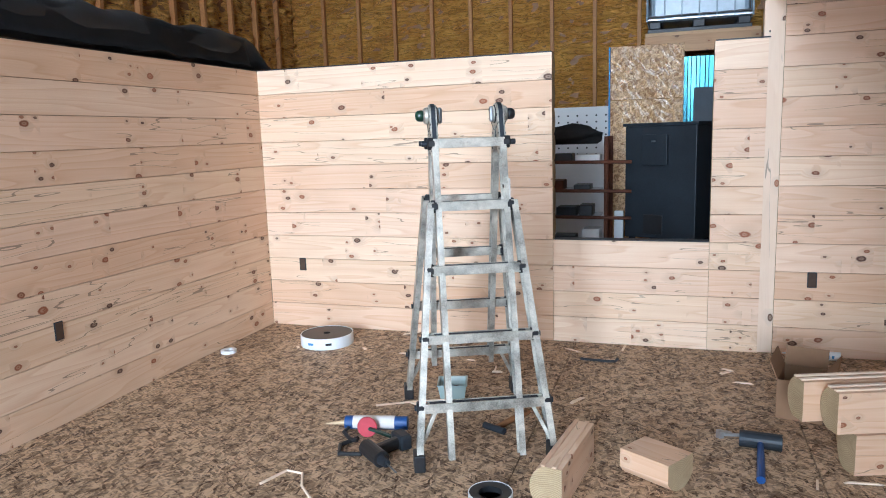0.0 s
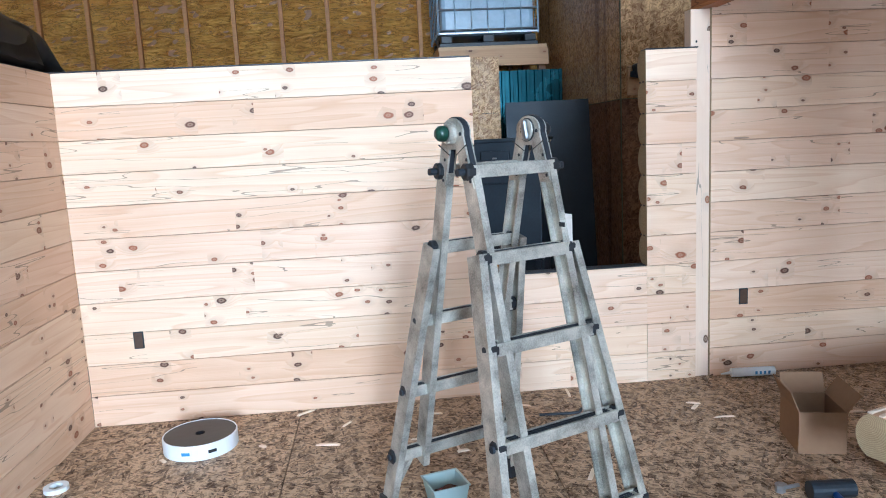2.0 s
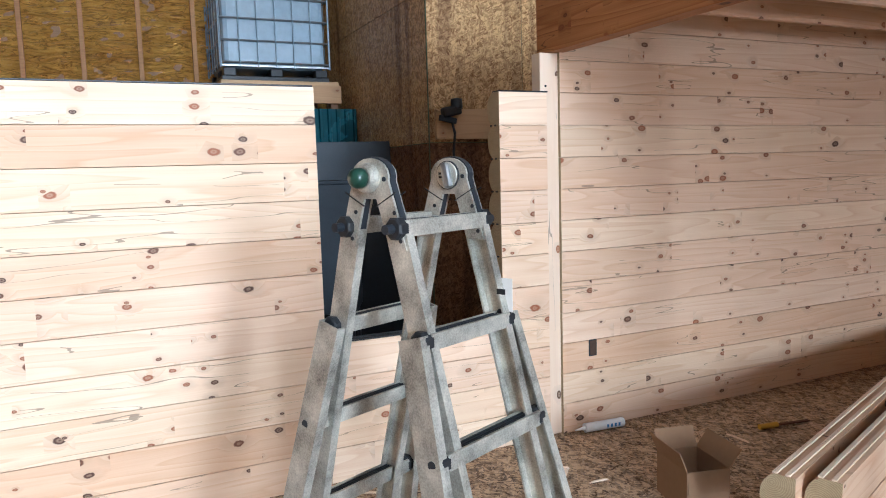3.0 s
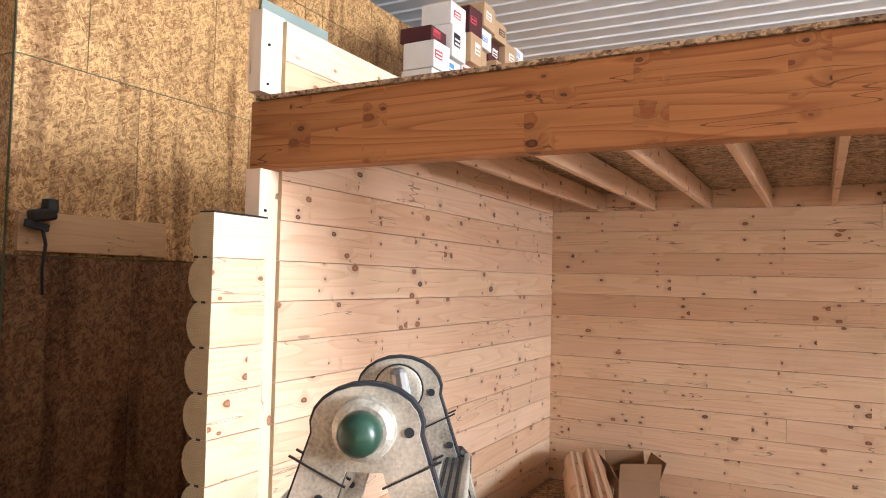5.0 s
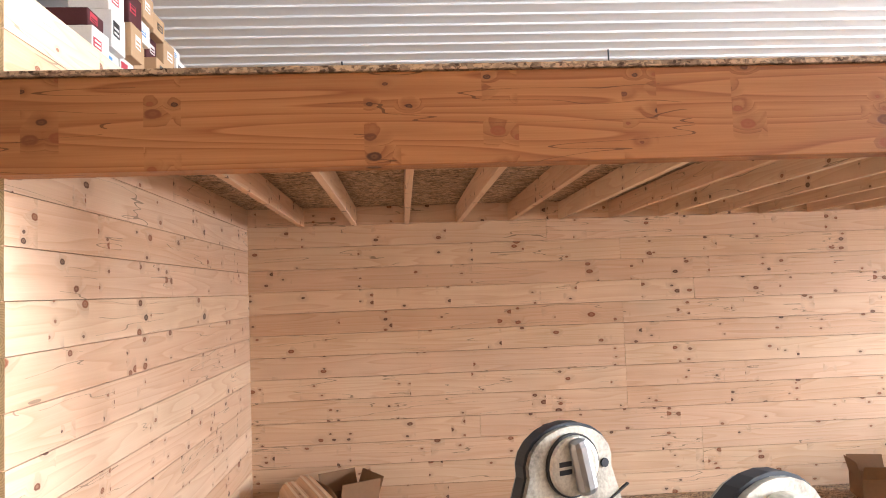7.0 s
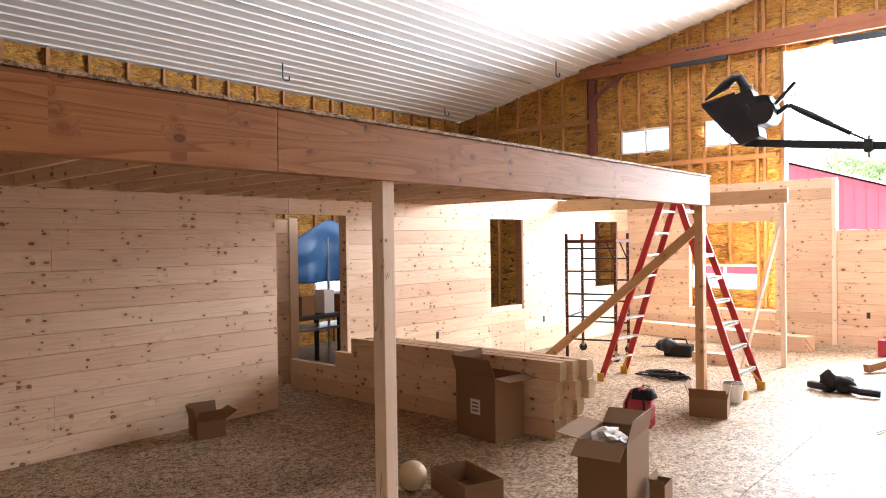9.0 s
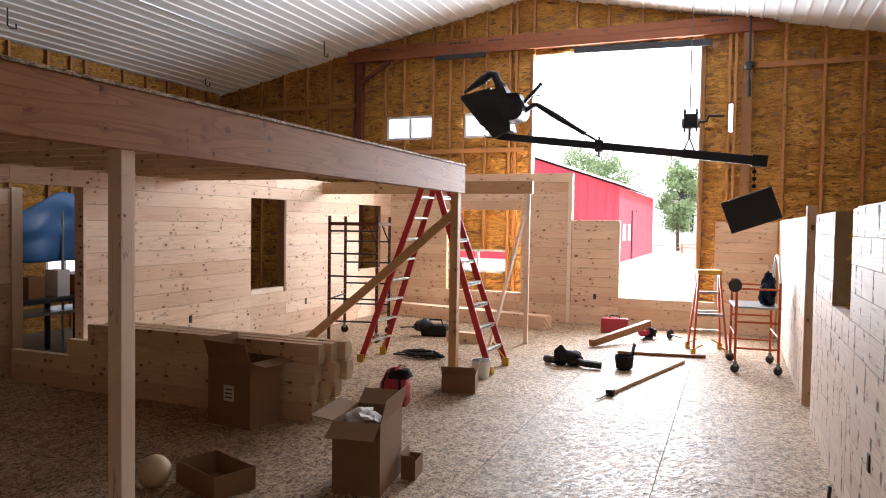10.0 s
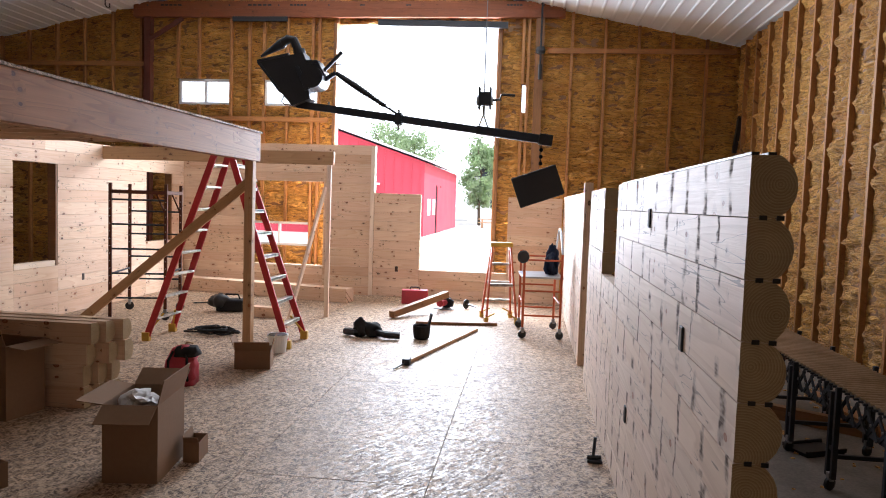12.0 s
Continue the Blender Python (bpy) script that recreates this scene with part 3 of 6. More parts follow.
def post(name, at, w, d, h, label, mat="lumber", turn=0.0):
    p = thing(name, at, label, "post", "", turn)
    ob = part("stud", box(0, h, -w / 2, w / 2, -d / 2, d / 2, 0.003), mat, p)
    ob.matrix_local = pose(0, 0, 0, 0, -90, 0)
    return p


post("support_post", (0.55, 0.95, 0), 0.089, 0.089, BZ0, "pale pine post under the loft beam", "pine_trim")
post("support_post", (0.55, -3.68, 0), 0.089, 0.089, BZ0, "weathered wooden post at the beam end")

# ---- more materials ----
M["steel"] = plain("steel", (0.30, 0.31, 0.32), 0.35, 0.9, 0.5, 0.2)
M["teal_metal"] = plain("teal_metal", (0.02, 0.105, 0.135), 0.25, 0.6, 0.5, 0.3)
M["grey_cabinet"] = plain("grey_cabinet", (0.024, 0.030, 0.038), 0.5, 0.2, 0.4, 0.3)
M["rust"] = plain("rust", (0.10, 0.035, 0.018), 0.7, 0.3, 0.3, 0.5)
M["orange_paint"] = plain("orange_paint", (0.48, 0.10, 0.03), 0.5, 0.1, 0.4, 0.3)
M["yellow_paint"] = plain("yellow_paint", (0.55, 0.33, 0.04), 0.5, 0, 0.4, 0.2)
M["blue_plastic"] = plain("blue_plastic", (0.012, 0.06, 0.22), 0.4, 0, 0.5, 0.2)
M["green_paint"] = plain("green_paint", (0.010, 0.040, 0.025), 0.3, 0, 0.5, 0.8, 60.0)
M["blue_tarp"] = plain("blue_tarp", (0.03, 0.12, 0.30), 0.5, 0, 0.4, 0.3, 6.0)
M["black_film"] = plain("black_film", (0.015, 0.016, 0.018), 0.38, 0, 0.5, 0.4, 8.0, 0.3)
M["tote_plastic"] = plain("tote_plastic", (0.33, 0.42, 0.50), 0.22, 0, 0.5, 0.25, 6.0)
M["galv"] = plain("galv", (0.42, 0.44, 0.46), 0.4, 0.8, 0.5, 0.2)
M["canvas"] = plain("canvas", (0.022, 0.021, 0.021), 0.85, 0, 0.2, 0.4)
M["navy_cloth"] = plain("navy_cloth", (0.012, 0.018, 0.038), 0.9, 0, 0.2, 0.5)
M["pale_ball"] = plain("pale_ball", (0.62, 0.48, 0.30), 0.6, 0, 0.3, 0.1)
M["print_pale"] = plain("print_pale", (0.70, 0.66, 0.62), 0.6, 0, 0.3, 0.1)
M["print_red"] = plain("print_red", (0.45, 0.05, 0.07), 0.6, 0, 0.3, 0.2)
M["print_blue"] = plain("print_blue", (0.08, 0.25, 0.50), 0.6, 0, 0.3, 0.2)
M["red_barn"] = plain("red_barn", (0.60, 0.07, 0.10), 0.6, 0, 0.3, 0.1, 3.0)
M["barn_white"] = plain("barn_white", (0.75, 0.75, 0.74), 0.6, 0, 0.3, 0.05, 3.0)
M["bark"] = plain("bark", (0.10, 0.075, 0.05), 0.9, 0, 0.2, 0.4)


def leaf_mat(name, colour):
    """Thin leaves that let half of the light through."""
    m, t, b = material(name, 0.55, 0.0, 0.3)
    co = coords(t)
    tone = ramp(t, noise_tex(t, co, 0.8, 4.0), [(0.3, tuple(0.6 * c for c in colour)), (0.7, tuple(1.3 * c for c in colour))])
    link(t, tone, b.inputs["Base Color"])
    tr = t.nodes.new("ShaderNodeBsdfTranslucent")
    link(t, mix(t, 1.0, tone, (2.6, 2.3, 2.2), "MULTIPLY"), tr.inputs[0])
    mx = t.nodes.new("ShaderNodeMixShader")
    mx.inputs[0].default_value = 0.55
    link(t, b.outputs[0], mx.inputs[1])
    link(t, tr.outputs[0], mx.inputs[2])
    link(t, mx.outputs[0], t.nodes["Material Output"].inputs[0])
    return m


M["leaf"] = leaf_mat("leaf", (0.19, 0.26, 0.15))
M["brown_steel"] = plain("brown_steel", (0.14, 0.045, 0.03), 0.55, 0.3, 0.4, 0.3)
m_, t_, b_ = material("window_glass", 0.02, 0.0, 0.5)
b_.inputs["Transmission Weight"].default_value = 1.0
b_.inputs["IOR"].default_value = 1.02
M["glass"] = m_
m_, t_, b_ = material("plastic_film", 0.35, 0.0, 0.5)
b_.inputs["Base Color"].default_value = (0.55, 0.68, 0.66, 1)
b_.inputs["Transmission Weight"].default_value = 0.5
M["film"] = m_
# opaque pane, the sky's reflection put into its blue-grey colour
M["sky_tinted_glass"] = plain("sky_tinted_glass", (0.20, 0.27, 0.33), 0.15, 0, 0.6, 0.3, 8.0, 0)


# ---- fittings of the log walls ----
def trim(name, bm, mat, label):
    return tagged(mesh_object(name, bm, mat), label, "trim", "", "structure")


def long_box(length, w, h, bevel=0.003):
    """A board with local x along it, from the origin."""
    return box(0, length, -w / 2, w / 2, -h / 2, h / 2, bevel)


def board(name, a, b, w, h, label, category="board", mat="lumber", roll=0.0, group=""):
    """One loose board from a to b."""
    a, b = Vector(a), Vector(b)
    ob = tagged(mesh_object(name, long_box((b - a).length, w, h), mat), label, category, group)
    ob.matrix_world = Matrix.Translation(a) @ (b - a).to_track_quat("X", "Z").to_matrix().to_4x4() @ pose(0, 0, 0, roll)
    return ob


# square posts let into the north wall, flush with its face
low = post("wall_post", (0.488, 5.060, 0.0), 0.080, 0.140, 2.088, "pale pine post let into the log wall joint", "pine_trim")
high = post("wall_post", (0.474, 5.060, 2.408), 0.072, 0.140, 0.345, "pale pine post end above the loft beam", "pine_trim")
for p, x, z, rows in ((low, -0.040, 1.915, 3), (high, -0.036, 0.035, 6)):
    for k in range(rows):
        y = -0.045 + 0.090 * ((k * 2) % 3) / 2
        part("nail_head", rod((x - 0.002, y, z + 0.055 * k), (x + 0.004, y, z + 0.055 * k), 0.006, 10), "black_metal", p)
# black foam gasket along wall tops and the sill of the opening
for x0, x1, y0, z in ((XW - 0.1, -0.812, YN, 11 * C), (-0.80, 0.15, YN, 4 * C), (0.16, 0.455, YN, 11 * C)):
    for dy in (0.004, 0.05):
        trim("trim", box(x0, x1, y0 + dy, y0 + dy + 0.03, z + 0.0005, z + 0.007, 0.001), "black", "black foam gasket strip on the wall top")
for y0, y1 in ((2.46, 4.99), (-1.24, 1.51)):
    for dx in (0.03, 0.075):
        trim("trim", box(XW - dx - 0.022, XW - dx, y0, y1, 11 * C + 0.0005, 11 * C + 0.009, 0.001), "black", "black foam gasket strip on the wall top")
# tongues and splines that show at the sawn log ends
for c in range(0, 11):
    for d in (0.03, 0.075):
        trim("trim", box(XW - 0.025 - d - 0.02, XW - 0.025 - d, 1.516, 1.5315, c * C - 0.006, c * C + 0.007), "black", "dark spline in the log end joint")
for c in range(5, 11):
    for d in (0.03, 0.075):
        trim("trim", box(0.1528, 0.17, YN + d, YN + d + 0.02, c * C - 0.004, c * C + 0.005), "black", "dark spline in the log end joint")
# jamb boards of the window gaps and the doorway
for y, z0, z1 in ((-5.46, 4 * CE, 12 * CE), (-8.585, 5 * CE, 12 * CE)):
    trim("trim", box(XE + 0.002, XE + 0.12, y + 0.014, y + 0.054, z0, z1, 0.002), "old_wood", "wooden jamb board in the window gap")
trim("trim", box(XE - 0.006, XE + 0.12, -1.845, -1.806, 0.0, 12 * CE - 0.002, 0.002), "pine", "wooden jamb post of the doorway")
trim("trim", box(XE - 0.004, XE + 0.12, -8.55, -7.75, 5 * CE + 0.001, 5 * CE + 0.03, 0.002), "pine", "sill board in the window gap")
trim("trim", box(XE + 0.01, XE + 0.12, -5.44, -4.62, 4 * CE + 0.001, 4 * CE + 0.07, 0.002), "pine_trim", "sill board in the window gap")
# short log wall beyond the doorway
log_wall("wall_annex", (5.0, -1.42, 0), -90, [(0, 0.33, 0, 12)], "short stub of knotty pine log wall", 8)
trim("trim", box(4.98, 5.12, -1.88, -1.752, 0.0, 2.07, 0.003), "pine_trim", "pine post at the end of the log stub")
# post of the west doorway and trim of the south wall
board("door_post", (XW - 0.06, -4.30, 0.0), (XW - 0.06, -4.30, 1.985), 0.16, 0.09, "pale pine post standing in the west doorway", "post", "pine", 0)
ob = trim("trim", long_box(2.67, 0.07, 0.022), "pine_trim", "batten on the south log wall")
ob.matrix_world = pose(0.42, YS + 0.012, 0.001, 0, -90, 0) @ pose(0, 0, 0, 90)
ob = trim("trim", box(1.30, 2.80, YS + 0.002, YS + 0.02, 3 * CS - 0.035, 3 * CS - 0.002, 0.001), "pine_trim", "pale sill strip below the window gap")


# shade inside the outlet boxes, put into the colour of a flat plate
M["cavity"] = plain("cavity", (0.075, 0.045, 0.03), 0.7, 0, 0.3, 0.3)


def outlet(at, turn, label="dark outlet box let into the log wall"):
    t = thing("outlet_box", at, label, "outlet box", "outlet boxes", turn)
    part("rim", box(-0.026, 0.026, -0.004, 0.004, -0.047, 0.047, 0.002), "grey_cabinet", t)
    part("cavity", box(-0.021, 0.021, -0.0055, 0.003, -0.042, 0.042, 0.001), "cavity", t)


outlet((-2.67, YN - 0.002, 0.47), 0)
outlet((0.73, YN - 0.002, 0.468), 0)
outlet((XW + 0.002, 3.05, 0.48), 90)
outlet((XW - 0.023, 0.80, 1.24), 90)
outlet((XW - 0.023, -0.05, 1.68), 90)
outlet((XW - 0.023, -0.55, 0.55), 90)
outlet((XE - 0.002, -6.0, 0.48), -90)
outlet((XE - 0.002, -3.4, 0.50), -90)
outlet((-0.05, YS + 0.002, 0.50), 180)


# ---- multi-position ladder ----
def hinged_ladder():
    t = thing("folding_ladder", (-0.948, 3.521, 0), "scuffed aluminium multi-position ladder standing open", "ladder", "", 24)
    top, k, gap = 1.471, 0.262, 0.046

    def at(x, z, side):
        return Vector((x, side * (gap + k * (top - z)), z))

    def width(z):
        return 0.157 + max(0.0, 1.0 - z) * 0.128

    def channel(a, b, sx, w, d):
        """A rail of U section, its web outwards."""
        along = (b - a).normalized()
        out = Vector((sx, 0, 0))
        across = along.cross(out).normalized()
        q = 0.006
        section = [(w / 2, d / 2), (w / 2, -d / 2), (-w / 2, -d / 2), (-w / 2, -d / 2 + q), (w / 2 - q, -d / 2 + q), (w / 2 - q, d / 2 - q), (-w / 2, d / 2 - q), (-w / 2, d / 2)]
        bm = bmesh.new()
        ends = [[bm.verts.new(p + out * u + across * v) for u, v in section] for p in (a, b)]
        for i in range(8):
            j = (i + 1) % 8
            bm.faces.new((ends[0][i], ends[0][j], ends[1][j], ends[1][i]))
        bm.faces.new(ends[0])
        bm.faces.new(ends[1][::-1])
        return bm

    for side in (-1, 1):
        for sx in (-1, 1):
            part("inner_rail", channel(at(sx * 0.150, 1.35, side), at(sx * 0.150, 0.035 if side < 0 else 0.2, side), sx, 0.026, 0.068), "aluminium", t)
            a, b = at(sx * width(1.09), 1.09, side) + Vector((sx * 0.026, 0, 0)), at(sx * 0.285, 0.05, side)
            rail = part("outer_rail", channel(a, b, sx, 0.028, 0.074), "aluminium", t)
            fy = at(0, 0.04, side).y
            part("rubber_foot", box(sx * 0.287 - 0.024, sx * 0.287 + 0.024, fy - 0.042, fy + 0.042, 0.0, 0.075, 0.006), "black", rail)
            part("brace", bar(at(sx * 0.20, 0.25, side), at(sx * 0.277, 0.09, side), 0.016, 0.03, 0.002, None, (0, 1, 0)), "aluminium", t)
        for i, z in enumerate((1.348, 1.079, 0.810, 0.527, 0.252)):
            w = 0.158 if z > 1 else width(z) + 0.01
            c = at(0, z, side) + Vector((0, side * 0.012, 0))
            # a hollow rung: channelled top, two lips in front
            bm = box(-w, w, c.y - 0.024, c.y + 0.024, z - 0.012, z + 0.016, 0.004)
            for q in (-0.020, 0.020):
                box(-w, w, c.y + q - 0.005, c.y + q + 0.005, z - 0.020, z + 0.021, 0.002, bm)
            rung = part("rung", bm, "aluminium", t)
            for q in (-0.010, 0.0, 0.010):
                part("tread_rib", box(-w + 0.03, w - 0.03, c.y + q - 0.002, c.y + q + 0.002, z + 0.015, z + 0.020), "black_metal", rung)
            for sx in (-1, 1):
                x = sx * (w + 0.008)
                collar = part("collar", lathe([(0.0, -0.017), (0.024, -0.017), (0.029, -0.012), (0.029, 0.012), (0.024, 0.017), (0.0, 0.017)], 8, None, pose(x, c.y, z, 0, 90, 0) @ pose(0, 0, 0, 0, 0, 22.5)), "black", rung)
                part("lock_pin", rod((x + sx * 0.018, c.y, z), (x + sx * (0.042 if i == 0 else 0.026), c.y, z), 0.012, 12), "black_metal", collar)
    # arch-shaped hinge cheeks on a dark core
    def arch(grow):
        out = []
        for i in range(13):
            a = radians(-12 + 204 * i / 12)
            out.append(((0.065 + grow) * math.cos(a), (0.047 + grow) * math.sin(a) + 0.001))
        for side in (-1, 1):
            foot = [(side * (gap + 0.027 + grow + k * 0.175), -0.175), (side * (gap - 0.029 - grow + k * 0.175), -0.175), (side * 0.022, -0.052 + grow)]
            out += foot if side < 0 else foot[::-1]
        return out

    for sx in (-1, 1):
        turned = pose(sx * 0.150, 0, top, 0, 0, 90)
        part("hinge_core", extrude(arch(0.004), 0.018, None, turned @ Matrix.Translation((0, -0.009, 0))), "black_metal", t)
        for face in (-1, 1):
            hinge = part("hinge_plate", extrude(arch(0.0), 0.007, None, turned @ Matrix.Translation((0, face * 0.0125 - 0.0035, 0))), "aluminium", t)
            x0 = sx * 0.150 - face * 0.016
            for side in (-1, 1):
                part("seam", bar((x0, side * 0.022, top - 0.070), (x0, side * 0.090, top - 0.036), 0.0022, 0.004, 0, None, (1, 0, 0)), "black", hinge)
                for q in range(3):
                    p = at(0, top - 0.085 - 0.034 * q, side)
                    dy = 0.015 if q % 2 else -0.015
                    part("rivet", rod((x0 - 0.002, p.y + dy, p.z), (x0 + 0.002, p.y + dy, p.z), 0.0055, 10), "black_metal", hinge)
            part("rivet", rod((x0 - 0.0025, -0.052, top - 0.004), (x0 + 0.0025, -0.052, top - 0.004), 0.006, 10), "black_metal", hinge)
        lock = part("lock_disc", lathe([(0.0, 0.0), (0.037, 0.0), (0.038, 0.004), (0.036, 0.009), (0.031, 0.010), (0.0, 0.010)], 32, None, pose(sx * 0.134, 0, top, 0, -90 * sx, 0)), "aluminium", t)
        part("disc_edge", lathe([(0.0375, -0.001), (0.0400, -0.001), (0.0400, 0.005), (0.0375, 0.005), (0.0375, -0.001)], 32, None, pose(sx * 0.134, 0, top, 0, -90 * sx, 0)), "black", lock)
        part("lever_bar", box(-0.010, 0.012, -0.013, 0.013, -0.036, 0.036, 0.009, None, pose(sx * 0.118, -0.006, top, -12)), "steel", lock)
        for q in (0.012, 0.022):
            part("stamp", box(-0.001, 0.001, 0.008, 0.026, -0.020 + q, -0.014 + q, 0, None, pose(sx * 0.1238, 0, top)), "black_metal", lock)
        knob = part("hinge_knob", lathe([(0.0, 0.0), (0.036, 0.0), (0.038, 0.006), (0.036, 0.018), (0.029, 0.024), (0.0, 0.026)], 28, None, pose(sx * 0.166, 0, top, 0, 90 * sx, 0)), "aluminium", t)
        part("release_knob", lathe([(0.0, 0.0), (0.024, 0.0), (0.026, 0.008), (0.024, 0.024), (0.016, 0.033), (0.0, 0.036)], 18, None, pose(sx * 0.191, 0, top, 0, 90 * sx, 0)), "green_paint" if sx < 0 else "black", knob, "dark green release knob" if sx < 0 else "black release knob", True)
    lbl = at(0.1655, 0.99, -1)
    lab = part("sticker", box(0.1622, 0.1640, lbl.y - 0.018, lbl.y + 0.018, 1.10, 1.19), "print_pale", t, "white warning label with a black arrow")
    for x in (0.136, 0.1645):
        part("print_bar", box(x - 0.0006, x + 0.0006, lbl.y - 0.014, lbl.y + 0.014, 1.15, 1.165), "black", lab)
    return t


hinged_ladder()


# ---- A-frame ladders ----
def step_ladder(at, turn, h, spread, w0, w1, steps, rail, foot, label, both=True, top_mat=None):
    """Local x is the direction in which the legs spread, local y runs along the steps."""
    t = thing("stepladder", at, label, "ladder", "", turn)
    for side in (-1, 1):
        for sy in (-1, 1):
            a, b = (side * spread / 2, sy * w0 / 2, 0.03), (side * 0.05, sy * w1 / 2, h)
            r = part("rail", bar(a, b, 0.026, 0.075, 0.004, None, (side, 0, 0)), rail, t)
            part("foot", box(a[0] - 0.045, a[0] + 0.045, a[1] - 0.03, a[1] + 0.03, 0.0, 0.10, 0.006), foot, r)
        for i in range(1, steps + 1):
            if side > 0 and not both and i % 2:
                continue
            z = h * i / (steps + 1)
            f = z / h
            x, w = side * (spread / 2 * (1 - f) + 0.05 * f), (w0 * (1 - f) + w1 * f) / 2 - 0.012
            s = part("step", box(x - 0.04, x + 0.04, -w, w, z - 0.012, z + 0.012, 0.003), "aluminium", t)
            part("step_lip", box(x + side * 0.036 - 0.004, x + side * 0.036 + 0.004, -w, w, z - 0.028, z + 0.010, 0.002), "aluminium", s)
        for sy in (-1, 1):
            f = 0.10
            part("brace", bar((side * (spread / 2 - 0.01), sy * (w0 / 2 - 0.01), 0.09), (side * (spread / 2 * 0.86), sy * w0 * 0.22, h * 0.13), 0.02, 0.02, 0.002), foot, t)
    part("top_cap", box(-0.11, 0.11, -w1 / 2 - 0.03, w1 / 2 + 0.03, h - 0.02, h + 0.045, 0.012), top_mat or rail, t)
    return t


step_ladder((1.14, -4.50, 0), 0, 2.33, 1.70, 0.62, 0.36, 8, "red_paint", "yellow_paint", "tall red fibreglass stepladder with aluminium steps")
step_ladder((-1.99, -6.95, 0), 90 + 10, 1.12, 0.62, 0.44, 0.27, 3, "orange_paint", "yellow_paint", "small orange fibreglass stepladder with aluminium steps", False, "yellow_paint")


# ---- scaffolds ----
def caster(parent, x, y, z=0.0, r=0.06):
    w = part("caster", lathe([(0.0, -0.016), (r * 0.6, -0.016), (r, -0.011), (r, 0.011), (r * 0.6, 0.016), (0.0, 0.016)], 18, None, pose(x, y, z + r, 90, 0, 30)), "black", parent)
    part("caster_fork", box(x - 0.022, x + 0.022, y - 0.026, y + 0.026, z + r + 0.02, z + 2 * r + 0.035, 0.006), "steel", w)


def black_scaffold():
    t = thing("scaffold_tower", (2.93, -5.86, 0), "dark steel scaffold frame on casters beside the log wall", "scaffold", "", 15)
    hx, hy, h = 0.355, 0.445, 1.84
    for sx in (-1, 1):
        for sy in (-1, 1):
            z0 = 0.0 if (sx, sy) == (1, 1) else 0.14
            p = part("post", box(sx * hx - 0.02, sx * hx + 0.02, sy * hy - 0.02, sy * hy + 0.02, z0, h, 0.003), "rust", t)
            for i in range(14):
                part("peg_hole", rod((sx * hx, sy * hy - 0.0215, 0.3 + 0.1 * i), (sx * hx, sy * hy + 0.0215, 0.3 + 0.1 * i), 0.006, 6), "print_pale", p)
            if z0:
                caster(t, sx * hx, sy * hy)
    for sy in (-1, 1):
        for z in (0.30, 0.63, 0.96, 1.29, 1.62) if sy > 0 else (0.46, 0.79, 1.12, 1.45):
            part("rung", rod((-hx, sy * hy, z), (hx, sy * hy, z), 0.013, 10), "black_metal", t)
        part("gusset", bar((-hx, sy * hy, 1.42), (-hx + 0.13, sy * hy, 1.72), 0.02, 0.02), "rust", t)
    for sx in (-1, 1):
        part("side_bar", box(sx * hx - 0.018, sx * hx + 0.018, -hy, hy, 1.70, 1.75, 0.003), "rust", t)
        part("side_bar", rod((sx * hx, -hy, 0.62), (sx * hx, hy, 0.62), 0.013, 10), "black_metal", t)
    part("top_bar", box(-hx, hx, hy - 0.018, hy + 0.018, 1.70, 1.75, 0.003), "rust", t)
    part("top_bar", box(-hx, hx, -hy - 0.018, -hy + 0.018, 1.70, 1.75, 0.003), "rust", t)


black_scaffold()


def orange_cart():
    t = thing("rolling_scaffold", (-2.563, -6.06, 0), "orange tubular work cart with a small platform on casters", "scaffold", "", 4)
    hx, hy, h = 0.24, 0.40, 1.10
    for sx in (-1, 1):
        for sy in (-1, 1):
            part("post", rod((sx * hx, sy * hy, 0.13), (sx * hx, sy * hy, h), 0.016, 12), "orange_paint", t)
            caster(t, sx * hx, sy * hy, 0, 0.055)
    for sy in (-1, 1):
        for z in (0.30, 0.62, 1.02):
            part("rung", rod((-hx, sy * hy, z), (hx, sy * hy, z), 0.012, 10), "orange_paint", t)
    for sx in (-1, 1):
        part("side_bar", rod((sx * hx, -hy, 0.45), (sx * hx, hy, 0.45), 0.012, 10), "orange_paint", t)
    arc = [(-hx, -hy + 0.80 * i / 12, h + 0.32 * math.sin(math.pi * i / 12)) for i in range(13)]
    part("arch_rail", tube(arc, 0.014), "galv", t)
    part("platform", box(-hx - 0.03, hx + 0.03, -hy, hy, 0.78, 0.805, 0.005), "galv", t)
    part("wheel", lathe([(0.0, -0.02), (0.07, -0.02), (0.085, 0.0), (0.07, 0.02), (0.0, 0.02)], 20, None, pose(hx + 0.02, hy + 0.02, 1.06, 90, 0, 20)), "black", t)
    bag = thing("work_jacket", (-2.72, -6.08, 0.806), "dark blue jacket heaped on the cart platform", "jacket")
    part("cloth", lump(0.085, 0.15, 0.34, 5, 4, 0.55), "navy_cloth", bag, "", True)
    part("sleeve", tube([(0.02, 0.05, 0.28), (0.07, 0.10, 0.20), (0.09, 0.12, 0.08), (0.06, 0.14, 0.03)], 0.035, 8), "navy_cloth", bag, "", True)


